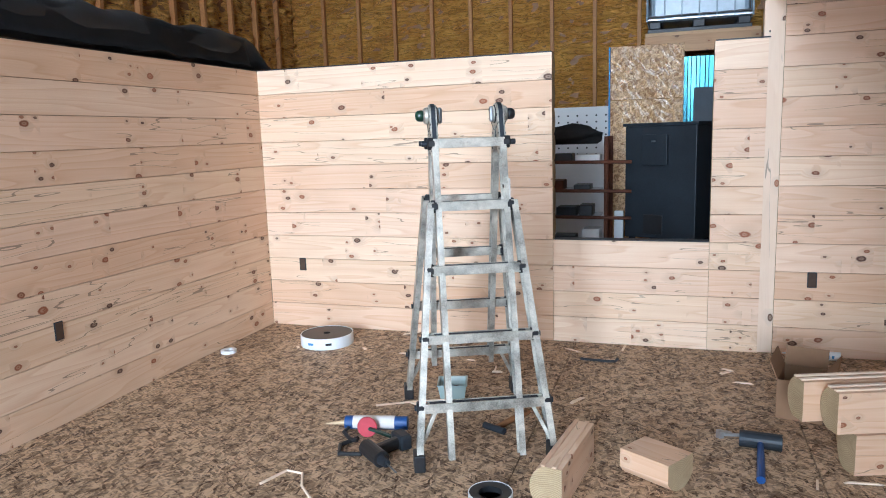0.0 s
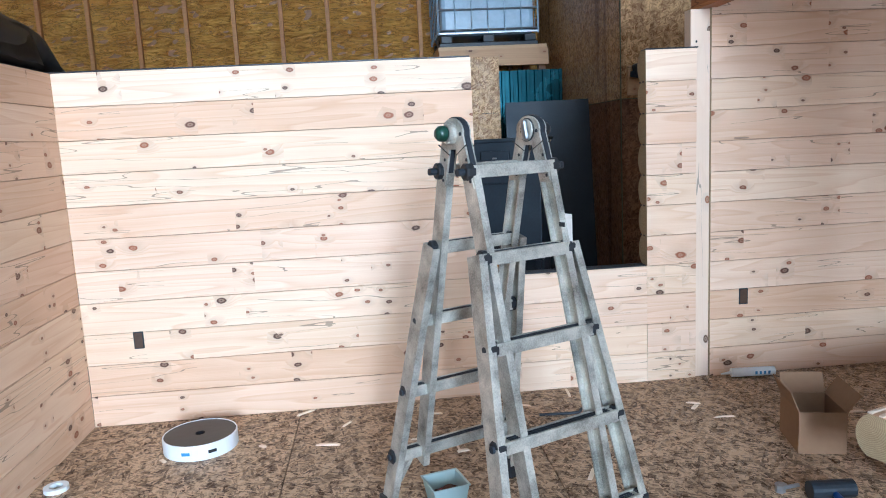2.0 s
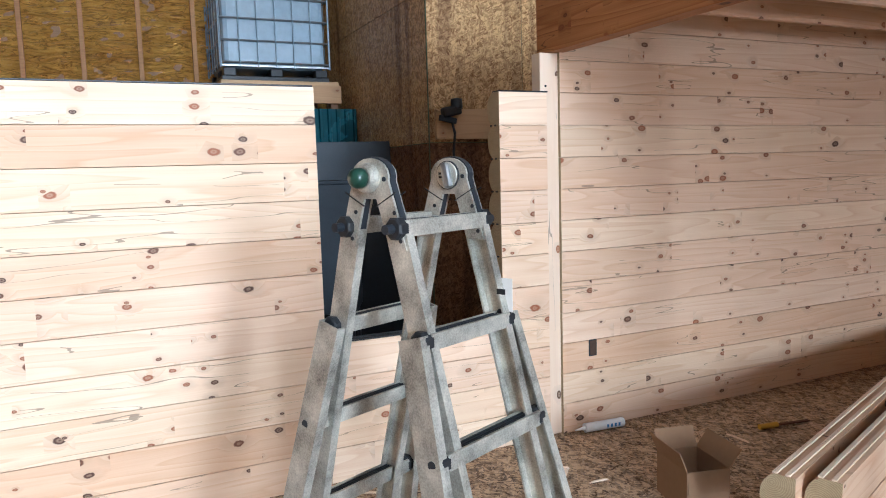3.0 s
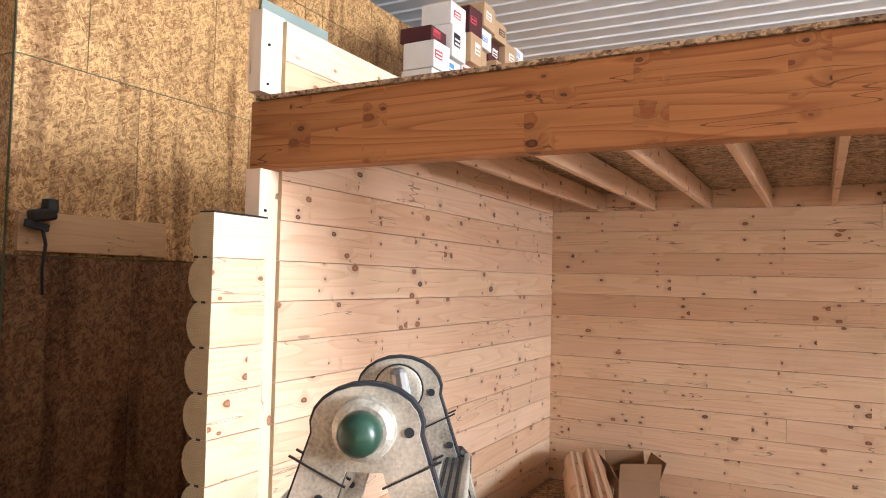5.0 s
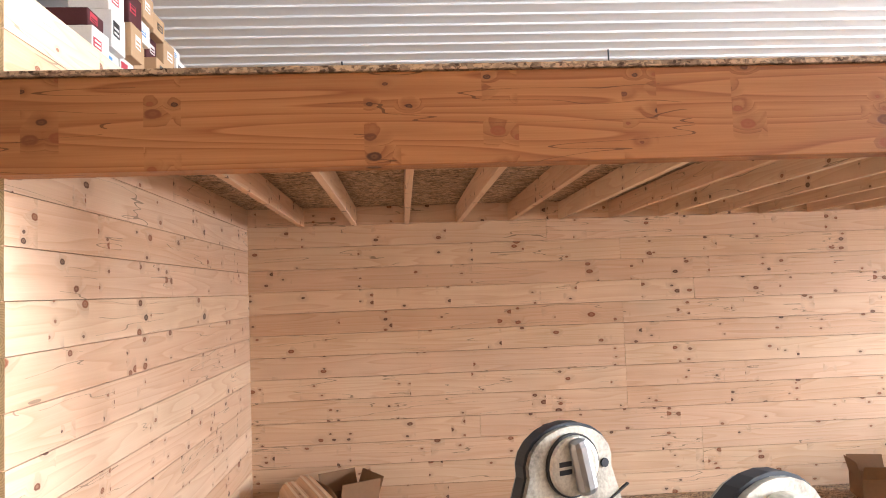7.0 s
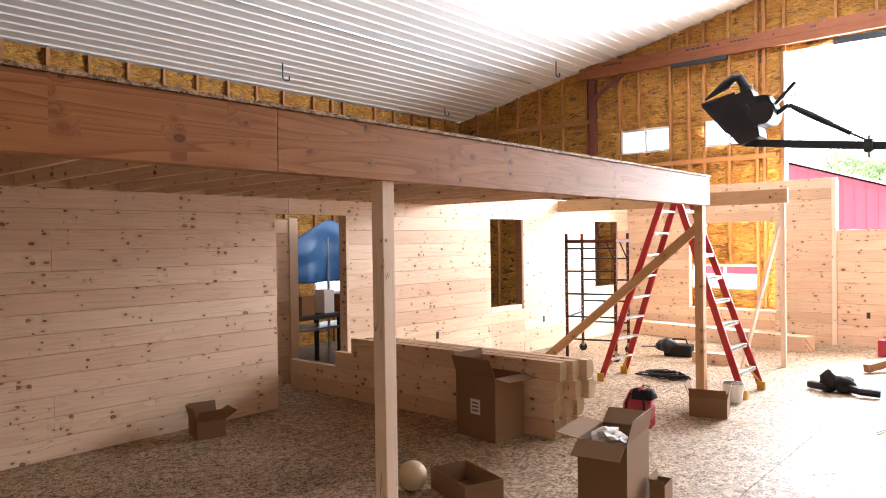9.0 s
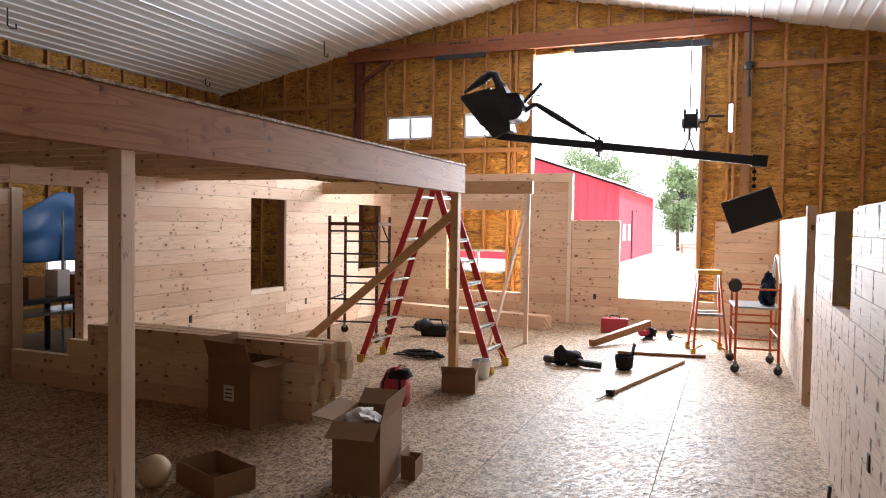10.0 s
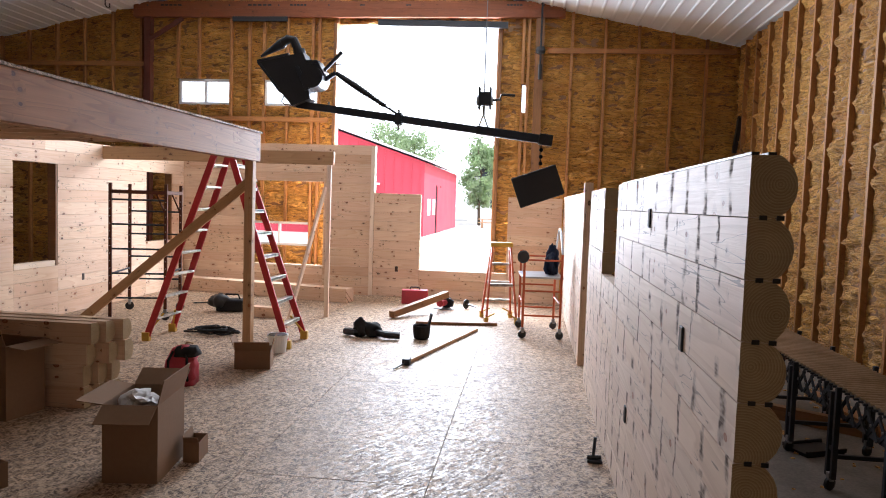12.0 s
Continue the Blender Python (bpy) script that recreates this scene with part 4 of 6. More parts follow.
def lump(rx, ry, rz, seed, n=3, rough=0.35):
    """A soft heap standing on z = 0."""
    bm = bmesh.new()
    bmesh.ops.create_icosphere(bm, subdivisions=n, radius=1.0)
    for v in bm.verts:
        d = 1 + rough * noise.noise(v.co * 1.6 + Vector((seed * 7.3, 0, 0))) + rough * 0.5 * noise.noise(v.co * 4 + Vector((0, seed * 3.3, 0)))
        v.co = Vector((v.co.x * rx * d, v.co.y * ry * d, max(0.0, (v.co.z * d + 0.85) * rz / 1.85 * 1.1)))
    return bm


orange_cart()


# ---- cardboard boxes ----
def carton(at, sx, sy, h, turn, label, flaps=(60, 110, 80, 120), group="cardboard boxes", mat="cardboard", sticker=False):
    """An open carton with thick walls and four flaps; flaps: degrees from upright, outwards (x-, x+, y-, y+)."""
    t = thing("cardboard_box", at, label, "cardboard box", group, turn)
    w = 0.005
    part("base", box(-sx / 2, sx / 2, -sy / 2, sy / 2, 0, w), mat, t)
    part("side", box(-sx / 2, -sx / 2 + w, -sy / 2, sy / 2, w, h), mat, t)
    part("side", box(sx / 2 - w, sx / 2, -sy / 2, sy / 2, w, h), mat, t)
    part("end", box(-sx / 2 + w, sx / 2 - w, -sy / 2, -sy / 2 + w, w, h), mat, t)
    part("end", box(-sx / 2 + w, sx / 2 - w, sy / 2 - w, sy / 2, w, h), mat, t)
    f = min(sx, sy) * 0.48
    for i, deg in enumerate(flaps):
        if deg is None:
            continue
        if i < 2:
            s = -1 if i == 0 else 1
            m = Matrix.Translation((s * (sx / 2 - w / 2), 0, h)) @ pose(0, 0, 0, 0, s * deg, 0)
            bm = box(-w / 2, w / 2, -sy / 2, sy / 2, 0.001, f, 0, None, m)
        else:
            s = -1 if i == 2 else 1
            m = Matrix.Translation((0, s * (sy / 2 - w / 2), h)) @ pose(0, 0, 0, -s * deg, 0, 0)
            bm = box(-sx / 2 + 0.004, sx / 2 - 0.004, -w / 2, w / 2, 0.001, f, 0, None, m)
        part("flap", bm, mat, t)
    if sticker:
        part("sticker", box(-sx * 0.12, sx * 0.12, sy / 2 + 0.0005, sy / 2 + 0.002, h * 0.38, h * 0.62), "print_pale", t)
        for k in range(3):
            part("print_bar", box(-sx * 0.08, sx * 0.08, sy / 2 + 0.002, sy / 2 + 0.003, h * (0.43 + 0.06 * k), h * (0.45 + 0.06 * k)), "black", t)
    return t


carton((1.61, -1.40, 0), 0.50, 0.36, 0.56, -8, "tall brown cardboard box standing open by the log stack", (95, 10, 100, 20), sticker=True)
carton((-0.06, -0.555, 0), 0.325, 0.48, 0.47, 9, "brown cardboard box with torn open flaps on the floor", (14, 82, 60, 118))
carton((0.325, -3.30, 0), 0.35, 0.27, 0.19, 14, "small open cardboard box at the foot of a post", (15, 20, None, 40))
carton((3.64, 0.22, 0), 0.28, 0.26, 0.16, -14, "small open cardboard box against the log wall", (30, 20, 60, 15))
carton((0.82, -0.08, 0), 0.48, 0.30, 0.15, -20, "shallow cardboard tray with printed side", (None, None, None, None))
carton((-0.275, -0.80, 0), 0.10, 0.20, 0.13, 9, "small dark cardboard box beside a larger one", (None, 10, None, 30))
carton((0.56, 4.06, 0), 0.20, 0.26, 0.19, -14, "small open cardboard box on the strand board floor", (22, 35, 176, 25))
carton((3.62, 4.22, 0), 0.34, 0.30, 0.22, 30, "open cardboard box with a printed label in the corner", (15, 20, 20, 30), sticker=True)
ball = thing("foam_ball", (1.16, 0.10, 0.0), "pale round foam ball lying beside a cardboard tray", "ball")
part("shell", lathe([(0.0, 0.0)] + [(0.105 * math.sin(math.pi * i / 14), 0.105 - 0.105 * math.cos(math.pi * i / 14)) for i in range(1, 14)] + [(0.0, 0.21)], 24), "pale_ball", ball, "", True)
part("crumpled_paper", lump(0.10, 0.12, 0.10, 9, 3, 0.6), "print_pale", bpy.data.objects["cardboard_box.001"], "crumpled packing paper").location = (0.02, 0.05, 0.40)


# ---- stacked logs ----
def loose_log(length, m, label, group):
    t = tagged(new("loose_log"), label, "log", group)
    t.matrix_world = m
    log_piece(length, t, Matrix())
    return t


rng = random.Random(11)
for row in range(3):
    for c in range(4):
        x1 = 0.98 + rng.uniform(-0.03, 0.05) - 0.05 * row + (0.06 if c < 2 else 0)
        x0 = (4.80 if c < 2 else 3.97 - 0.28 * (c - 2)) if row == 0 else 3.6
        y = -1.60 - 0.129 * row
        loose_log(x0 - x1, pose(x0, y, c * C, 0, 0, 180) @ Matrix.Translation((0, 0, 0)), "long knotty pine log lying in a stack", "stacked logs")
for lay in range(2):
    for k in range(2):
        s = rng.uniform(-0.05, 0.05)
        t = loose_log(3.35 + s, pose(0.56, 3.36, 0.001, 0, 0, 20) @ Matrix.Translation((s + 0.14 * (1 - lay), 0.135 * k, (C + 0.006) * lay)), "pine log with two tongues on its upper edge", "piled logs")
        for d in (0.028, 0.073):
            part("tongue", box(0, 3.35 + s, d - 0.009, d + 0.009, C - 0.001, C + 0.007, 0.002), "pine_trim", t)
# timbers on the floor by the south wall
board("timber", (3.75, -8.72, 0.115), (0.55, -8.05, 0.115), 0.28, 0.23, "long squared pine timber lying on the floor", "timber", "pine")
board("timber", (1.62, -6.22, 0.075), (1.10, -6.18, 0.075), 0.14, 0.15, "short squared pine offcut on the floor", "timber", "pine")

# ---- loft props and bracing ----
board("header_beam", (XE - 0.003, -6.50, 2.30), (0.437, -6.50, 2.30), 0.07, 0.19, "sawn pine header beam carried by a thin post", "beam", "lumber")
board("prop", (0.50, -6.47, 0.0), (0.50, -6.47, 2.203), 0.04, 0.065, "thin pale prop under the header beam", "prop", "pine_trim")
board("prop", (0.74, -5.45, 0.0), (0.53, -6.40, 1.88), 0.035, 0.06, "thin pale board leaning as a brace", "prop", "pine_trim")
board("brace", (2.82, -3.80, 0.05), (0.53, -3.745, 1.92), 0.034, 0.10, "long sawn board nailed as a diagonal brace", "brace", "lumber")

# ---- tools round the folding ladder ----
def tape_roll(at, r, h, label, hole=0.3, mat="black_film", side="white_plastic"):
    t = thing("tape_roll", at, label, "tape roll")
    part("side_wall", lathe([(r, 0.0), (r + 0.0015, h * 0.05), (r + 0.0015, h * 0.95), (r, h), (r * 0.97, h), (r * 0.97, 0.0), (r, 0.0)], 40), side, t)
    part("winding", lathe([(r * hole, 0.0), (r * 0.97, 0.0), (r * 0.97, h - 0.002), (r * hole, h - 0.004), (r * hole, 0.0)], 40), mat, t)
    return t


tr = tape_roll((-2.30, 4.62, 0), 0.178, 0.075, "large roll of dark foam tape with white edge on the floor", 0.14)
for a in (-100, -60):
    part("print_bar", box(-0.02, 0.02, -0.181, -0.178, 0.03, 0.045, 0, None, pose(0, 0, 0, 0, 0, a + 90)), "print_blue" if a < -80 else "black", tr)
tape_roll((-0.69, 2.86, 0), 0.085, 0.03, "roll of black and white tape on the floor", 0.55)
disc = thing("tape_ring", (-2.85, 4.27, 0), "small white tape ring lying on the floor", "tape roll")
part("ring", lathe([(0.03, 0), (0.052, 0), (0.052, 0.02), (0.03, 0.02), (0.03, 0)], 28), "white_plastic", disc)


def caulk_gun():
    t = thing("caulking_gun", (-1.38, 3.33, 0), "blue caulking gun with red and green end pieces on the floor", "caulking gun", "", 12)
    z = 0.045
    b = part("barrel", rod((-0.14, 0, z), (0.16, 0, z), 0.032, 20), "blue_plastic", t)
    part("label_band", rod((-0.10, 0, z + 0.001), (0.10, 0, z + 0.001), 0.0326, 20), "print_pale", b)
    part("nozzle", rod((-0.14, 0, z), (-0.24, 0, z - 0.01), 0.012, 12, None, 0.003), "pale_ball", t)
    part("red_disc", lathe([(0, 0), (0.045, 0), (0.048, 0.006), (0.045, 0.014), (0, 0.014)], 24, None, pose(-0.02, -0.062, 0.05, 80, 0, 0)), "print_red", t)
    part("green_lever", bar((-0.01, -0.08, 0.05), (0.10, -0.10, 0.02), 0.02, 0.012), "green_paint", t)
    part("trigger", tube([(-0.12, -0.03, 0.03), (-0.13, -0.08, 0.03), (-0.09, -0.13, 0.02), (-0.05, -0.15, 0.02)], 0.009), "black", t)


caulk_gun()


def drill():
    t = thing("power_drill", (-1.24, 3.02, 0), "black cordless drill lying on its side", "drill", "", -40)
    part("body", rod((-0.09, 0, 0.042), (0.06, 0, 0.042), 0.036, 18), "black", t)
    part("chuck", rod((0.06, 0, 0.042), (0.11, 0, 0.042), 0.024, 16, None, 0.016), "black_metal", t)
    part("bit", rod((0.11, 0, 0.042), (0.19, 0, 0.036), 0.004, 8), "steel", t)
    part("grip", bar((-0.04, 0.02, 0.035), (-0.07, 0.15, 0.035), 0.045, 0.05, 0.012), "black", t)
    part("battery", box(-0.13, -0.03, 0.14, 0.20, 0.0, 0.07, 0.012), "grey_cabinet", t)
    part("strap", tube([(-0.08, -0.03, 0.02), (-0.16, -0.10, 0.012), (-0.24, -0.06, 0.012), (-0.26, 0.04, 0.012)], 0.010), "black", t)


drill()


def hammer(at, turn, label, head, handle, length, hl, hr):
    t = thing("hammer", at, label, "hammer", "", turn)
    part("handle", rod((0, 0, hr * 0.9), (length, 0, 0.016), 0.013, 12, None, 0.017), handle, t)
    part("head", rod((0, -hl / 2, hr), (0, hl / 2, hr), hr, 18), head, t)
    return t


hammer((0.33, 3.58, 0), -95, "blue dead-blow mallet lying on the floor", "grey_cabinet", "blue_plastic", 0.34, 0.17, 0.036)
hammer((-0.83, 3.47, 0), 65, "small dark hammer lying under the ladder", "black_metal", "old_wood", 0.26, 0.12, 0.016)
tub = thing("plastic_tub", (-1.15, 3.84, 0), "small clear plastic tub of screws on the floor", "tub", "", 15)
part("wall", lathe([(0.085, 0.0), (0.105, 0.085), (0.112, 0.088), (0.112, 0.094), (0.100, 0.092), (0.080, 0.006), (0.0, 0.006)], 4, None, pose(0, 0, 0, 0, 0, 45)), "film", tub)
part("screws", lump(0.055, 0.05, 0.045, 3, 3, 0.5), "rust", tub).location = (0, 0, 0.007)
part("screw_box", box(-0.05, 0.05, -0.04, 0.04, 0.007, 0.04, 0.003), "print_red", tub)
tube_ = thing("caulk_tube", (0.77, 4.945, 0), "white caulk tube lying against the wall", "caulk tube", "", -5)
cb = part("barrel", rod((-0.13, 0, 0.027), (0.12, 0, 0.027), 0.026, 18), "white_plastic", tube_)
part("nozzle", rod((-0.13, 0, 0.027), (-0.19, 0, 0.022), 0.011, 10, None, 0.004), "white_plastic", tube_)
for k in range(4):
    part("print_bar", box(0.0 + 0.025 * k, 0.012 + 0.025 * k, -0.0275, -0.02, 0.018, 0.036), "print_blue", cb)
ch = thing("pry_bar", (-0.47, 4.61, 0), "dark steel pry bar on the floor", "pry bar", "", -3)
part("shaft", tube([(-0.11, 0, 0.012), (0.06, 0, 0.010), (0.10, 0, 0.014), (0.115, 0.01, 0.03)], 0.008), "black_metal", ch)
sh = thing("wood_handle_tool", (1.62, 4.50, 0), "yellow-handled pry tool lying on the floor", "tool", "", -8)
part("handle", rod((-0.12, 0, 0.016), (0.0, 0, 0.016), 0.015, 12), "yellow_paint", sh)
part("blade", bar((0.0, 0, 0.014), (0.22, 0, 0.010), 0.022, 0.008), "rust", sh)
fit_ = thing("metal_fitting", (0.17, 3.66, 0), "shiny galvanised bolt fitting on the floor", "fitting", "", 25)
part("nut", lathe([(0.008, 0), (0.02, 0), (0.02, 0.03), (0.008, 0.03), (0.008, 0)], 6), "galv", fit_)
part("bolt", rod((0.02, 0, 0.010), (0.09, -0.02, 0.010), 0.008, 10), "galv", fit_)
part("washer", lathe([(0.008, 0), (0.024, 0), (0.024, 0.004), (0.008, 0.004), (0.008, 0)], 18, None, pose(0.05, 0.03, 0)), "galv", fit_)


def log_offcut(at, turn, length, label, lay):
    t = tagged(new("log_offcut"), label, "offcut", "log offcuts")
    t.matrix_world = pose(*at, 0, 0, turn) @ lay
    log_piece(length, t, Matrix(), "offcut")
    return t


cut = log_offcut((-0.41, 2.82, 0.0), 82, 0.46, "short pine log offcut lying on the floor", pose(0, 0, 0))
for d in (0.028, 0.073):
    part("tongue", box(0, 0.458, d - 0.009, d + 0.009, C - 0.001, C + 0.007, 0.002), "pine", cut)
cut = log_offcut((-0.23, 3.158, 0.125), -32, 0.22, "short pine log offcut with grooved end", pose(0, 0, 0, -90, 0, 0))
for d in (0.028, 0.073):
    part("tongue", box(0, 0.218, d - 0.009, d + 0.009, C - 0.001, C + 0.007, 0.002), "pine", cut)

# wood curls and splinters
rng = random.Random(5)
for k in range(26):
    x, y = rng.choice(((rng.uniform(-2.7, 0.6), rng.uniform(4.4, 4.95)), (rng.uniform(-2.6, 1.6), rng.uniform(2.6, 4.6))))
    a, L = rng.uniform(0, 180), rng.uniform(0.04, 0.16)
    ob = tagged(mesh_object("wood_splinter", extrude([(-L / 2, 0.0), (L / 2, 0.0), (L * 0.3, 0.006), (-L * 0.35, 0.007)], rng.uniform(0.008, 0.022)), "pine_trim"), "thin pale wood splinter on the floor", "splinter", "wood splinters")
    ob.matrix_world = pose(x, y, 0.0005, 0, 0, a)
for pts in (((-1.50, 3.62), (-1.42, 3.68), (-1.30, 3.74), (-1.16, 3.77)), ((-1.62, 2.72), (-1.58, 2.86), (-1.50, 2.85), (-1.44, 2.74), (-1.36, 2.66))):
    cl = tagged(mesh_object("wood_curl", tube([(x, y, 0.008 + 0.006 * math.sin(5 * i)) for i, (x, y) in enumerate(pts)], 0.006, 6), "pine_trim"), "curled pale wood shaving on the floor", "shaving")

# ---- north side of the barn, seen over and through the log wall ----
M["seam_green"] = plain("seam_green", (0.10, 0.13, 0.08), 0.7, 0, 0.3, 0.3)


def osb_face(name, x0, x1, y0, y1, z0, z1, label):
    """Strand board sheets in courses over a green-edged core; the lowest course is old and dark."""
    w = tagged(new(name), label, "wall", "", "structure")
    along_x = (x1 - x0) > (y1 - y0)
    u0, u1 = (x0, x1) if along_x else (y0, y1)
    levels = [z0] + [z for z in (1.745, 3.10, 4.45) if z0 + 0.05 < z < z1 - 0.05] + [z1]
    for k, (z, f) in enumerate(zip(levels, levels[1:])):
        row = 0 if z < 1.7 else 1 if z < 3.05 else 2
        cuts = [u0] + [u for u in np.arange((0.76, 1.98, 1.52)[row] - 2.44, u1, 1.22).tolist() if u0 + 0.05 < u < u1 - 0.05] + [u1]
        for u, e in zip(cuts, cuts[1:]):
            if along_x:
                bm = box(u + 0.004, e - 0.004, y0, y0 + 0.012, z + 0.004, f - 0.004, 0.002)
            else:
                bm = box(x0, x0 + 0.012, u + 0.004, e - 0.004, z + 0.004, f - 0.004, 0.002)
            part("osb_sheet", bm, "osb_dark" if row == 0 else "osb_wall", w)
    part("sheet_joint", box(x0, x1, y0 + 0.009, y1, z0, z1) if along_x else box(x0 + 0.009, x1, y0, y1, z0, z1), "seam_green", w, "green-stained edges of the sheets")
    return w


OX, OY = 0.99, 7.73
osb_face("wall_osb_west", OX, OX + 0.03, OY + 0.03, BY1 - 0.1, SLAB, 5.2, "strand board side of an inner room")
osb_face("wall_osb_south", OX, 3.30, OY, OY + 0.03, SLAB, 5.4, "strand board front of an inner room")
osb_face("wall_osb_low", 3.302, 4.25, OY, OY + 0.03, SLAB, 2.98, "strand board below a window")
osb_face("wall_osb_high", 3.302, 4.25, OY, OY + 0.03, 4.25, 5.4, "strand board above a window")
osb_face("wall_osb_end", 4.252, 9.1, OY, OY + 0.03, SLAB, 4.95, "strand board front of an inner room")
tagged(mesh_object("wall_osb_back", box(OX + 0.1, 9.0, OY + 1.2, OY + 1.25, SLAB, 4.7), "osb_wall"), "strand board behind the inner window", "wall", "", "structure")


def window(name, x0, x1, z0, z1, y, s, label, film=False, bars=1):
    """A sliding window in a wall along x; s: the side on which its frame stands proud (+1 or -1 in y)."""
    w = tagged(new(name), label, "window", "", "structure")
    f = 0.05
    bm = box(x0, x1, y - 0.03, y + 0.03, z0, z0 + f, 0.004)
    box(x0, x1, y - 0.03, y + 0.03, z1 - f, z1, 0.004, bm)
    box(x0, x0 + f, y - 0.028, y + 0.028, z0 + f, z1 - f, 0.004, bm)
    box(x1 - f, x1, y - 0.028, y + 0.028, z0 + f, z1 - f, 0.004, bm)
    part("window_frame", bm, "white_plastic", w)
    for k in range(1, bars + 1):
        x = x0 + (x1 - x0) * k / (bars + 1)
        part("mullion", box(x - 0.025, x + 0.025, y - 0.025, y + 0.025, z0 + f, z1 - f, 0.003), "white_plastic", w)
    for k in range(bars + 1):
        a, b = x0 + (x1 - x0) * k / (bars + 1) + 0.02, x0 + (x1 - x0) * (k + 1) / (bars + 1) - 0.02
        p = part("pane", box(a, b, y - 0.003, y + 0.003, z0 + f, z1 - f), "sky_tinted_glass" if film else "glass", w)
        p.visible_shadow = False
    if film:
        part("plastic_sheet", box(x0 - 0.04, x1 + 0.04, y + s * 0.045, y + s * 0.047, z0 + 0.35, z1 + 0.04), "film", w, "taped plastic sheet")
    return w


window("window_1", 3.30, 4.25, 2.98, 4.25, OY, -1, "white inner window covered with plastic sheet", True, 0)
for k, (x0, x1, z0, z1) in enumerate(WINS[:3]):
    window("window_%d" % (k + 2), x0, x1, z0, z1, BY0 - 0.03, 1, "white sliding window in the foamed gable wall")
window_e = tagged(new("window_6"), "white sliding window in the barn side wall", "window", "", "structure")
for y0, y1, z0, z1 in ((-6.3, -5.5, 0.7, 0.75), (-6.3, -5.5, 1.15, 1.20), (-6.3, -6.25, 0.75, 1.15), (-5.55, -5.5, 0.75, 1.15), (-5.92, -5.88, 0.75, 1.15)):
    part("window_frame", box(BX1, BX1 + 0.06, y0, y1, z0, z1, 0.003), "white_plastic", window_e)
board("ledge_board", (OX + 0.05, OY - 0.025, 1.91), (2.25, OY - 0.025, 1.91), 0.04, 0.27, "sawn board screwed to the strand board wall", "board", "lumber")
ng = thing("nail_gun", (1.16, OY - 0.11, 1.98), "black nail gun hanging on a board", "nail gun", "", 10)
part("body", bar((-0.10, 0, 0.02), (0.10, 0, 0.06), 0.07, 0.09, 0.02), "black", ng)
part("air_cap", lathe([(0, 0), (0.05, 0), (0.055, 0.02), (0.05, 0.09), (0, 0.10)], 18, None, pose(0.06, 0, 0.06)), "black", ng)
part("magazine", bar((-0.13, 0, -0.02), (0.05, 0, -0.05), 0.03, 0.05, 0.005), "black_metal", ng)
part("hose", tube([(0.0, 0.0, -0.03), (0.02, -0.02, -0.16), (0.0, -0.02, -0.32), (0.03, 0, -0.5)], 0.012), "black", ng)


def tote():
    t = thing("water_tote", (0.155, 10.55, 2.56), "translucent plastic water tote in a galvanised wire cage", "tote")
    w, d, h = 0.61, 0.50, 1.12
    base = part("pallet", box(-w, w, -d, d, 0.0, 0.05, 0.006), "black", t)
    for x in (-0.52, 0.0, 0.52):
        for y in (-0.42, 0.0, 0.42):
            part("pallet_foot", box(x - 0.07, x + 0.07, y - 0.07, y + 0.07, 0.05, 0.14, 0.01), "black", base)
    part("tank", box(-w + 0.03, w - 0.03, -d + 0.03, d - 0.03, 0.14, h + 0.1, 0.06), "tote_plastic", t)
    cage = part("cage_rim", box(-w, w, -d - 0.008, -d + 0.008, 0.15, 0.175, 0.004), "galv", t)
    for z in (0.20, 0.44, 0.68, 0.92, 1.16):
        for y in (-d, d):
            part("cage_bar", rod((-w, y, z), (w, y, z), 0.011, 8), "steel", t)
        for x in (-w, w):
            part("cage_bar", rod((x, -d, z), (x, d, z), 0.011, 8), "steel", t)
    for k in range(7):
        x = -w + 2 * w * k / 6
        for y in (-d - 0.012, d + 0.012):
            part("cage_bar", rod((x, y, 0.14), (x, y, h + 0.08), 0.006, 8), "tote_plastic", t)
    for k in range(6):
        y = -d + 2 * d * k / 5
        for x in (-w - 0.012, w + 0.012):
            part("cage_bar", rod((x, y, 0.14), (x, y, h + 0.08), 0.006, 8), "tote_plastic", t)


tote()
rack = thing("timber_platform", (0.20, 10.5, SLAB + 0.006), "heavy timber platform carrying the water tote", "platform")
part("deck_edge", box(-0.68, 0.66, -0.58, -0.50, 2.60, 2.80, 0.004), "lumber", rack)
part("deck", box(-0.68, 0.66, -0.50, 0.55, 2.74, 2.853, 0.004), "lumber", rack)
for x in (-0.63, 0.60):
    for y in (-0.45, 0.45):
        part("post", box(x - 0.045, x + 0.045, y - 0.045, y + 0.045, 0.0, 2.74, 0.004), "old_wood", rack)

def ribbed_sheet(name, at, width, h, turn, mat, label):
    bm = bmesh.new()
    n = int(width / 0.1)
    pts = []
    for k in range(n):
        pts += [(k * 0.1, 0.0), (k * 0.1 + 0.05, 0.0), (k * 0.1 + 0.06, 0.02), (k * 0.1 + 0.09, 0.02)]
    pts += [(n * 0.1, 0.0), (n * 0.1, -0.003)] + [(x, y - 0.003) for x, y in reversed(pts)]
    lo = [bm.verts.new((x, -y, 0)) for x, y in pts]
    hi = [bm.verts.new((x, -y, h)) for x, y in pts]
    bm.faces.new(lo)
    bm.faces.new(hi[::-1])
    for i in range(len(pts)):
        j = (i + 1) % len(pts)
        bm.faces.new((lo[i], lo[j], hi[j], hi[i]))
    ob = tagged(mesh_object(name, bm, mat), label, "metal sheet", "roofing sheets")
    ob.matrix_world = pose(*at, 0, 0, turn)
    return ob


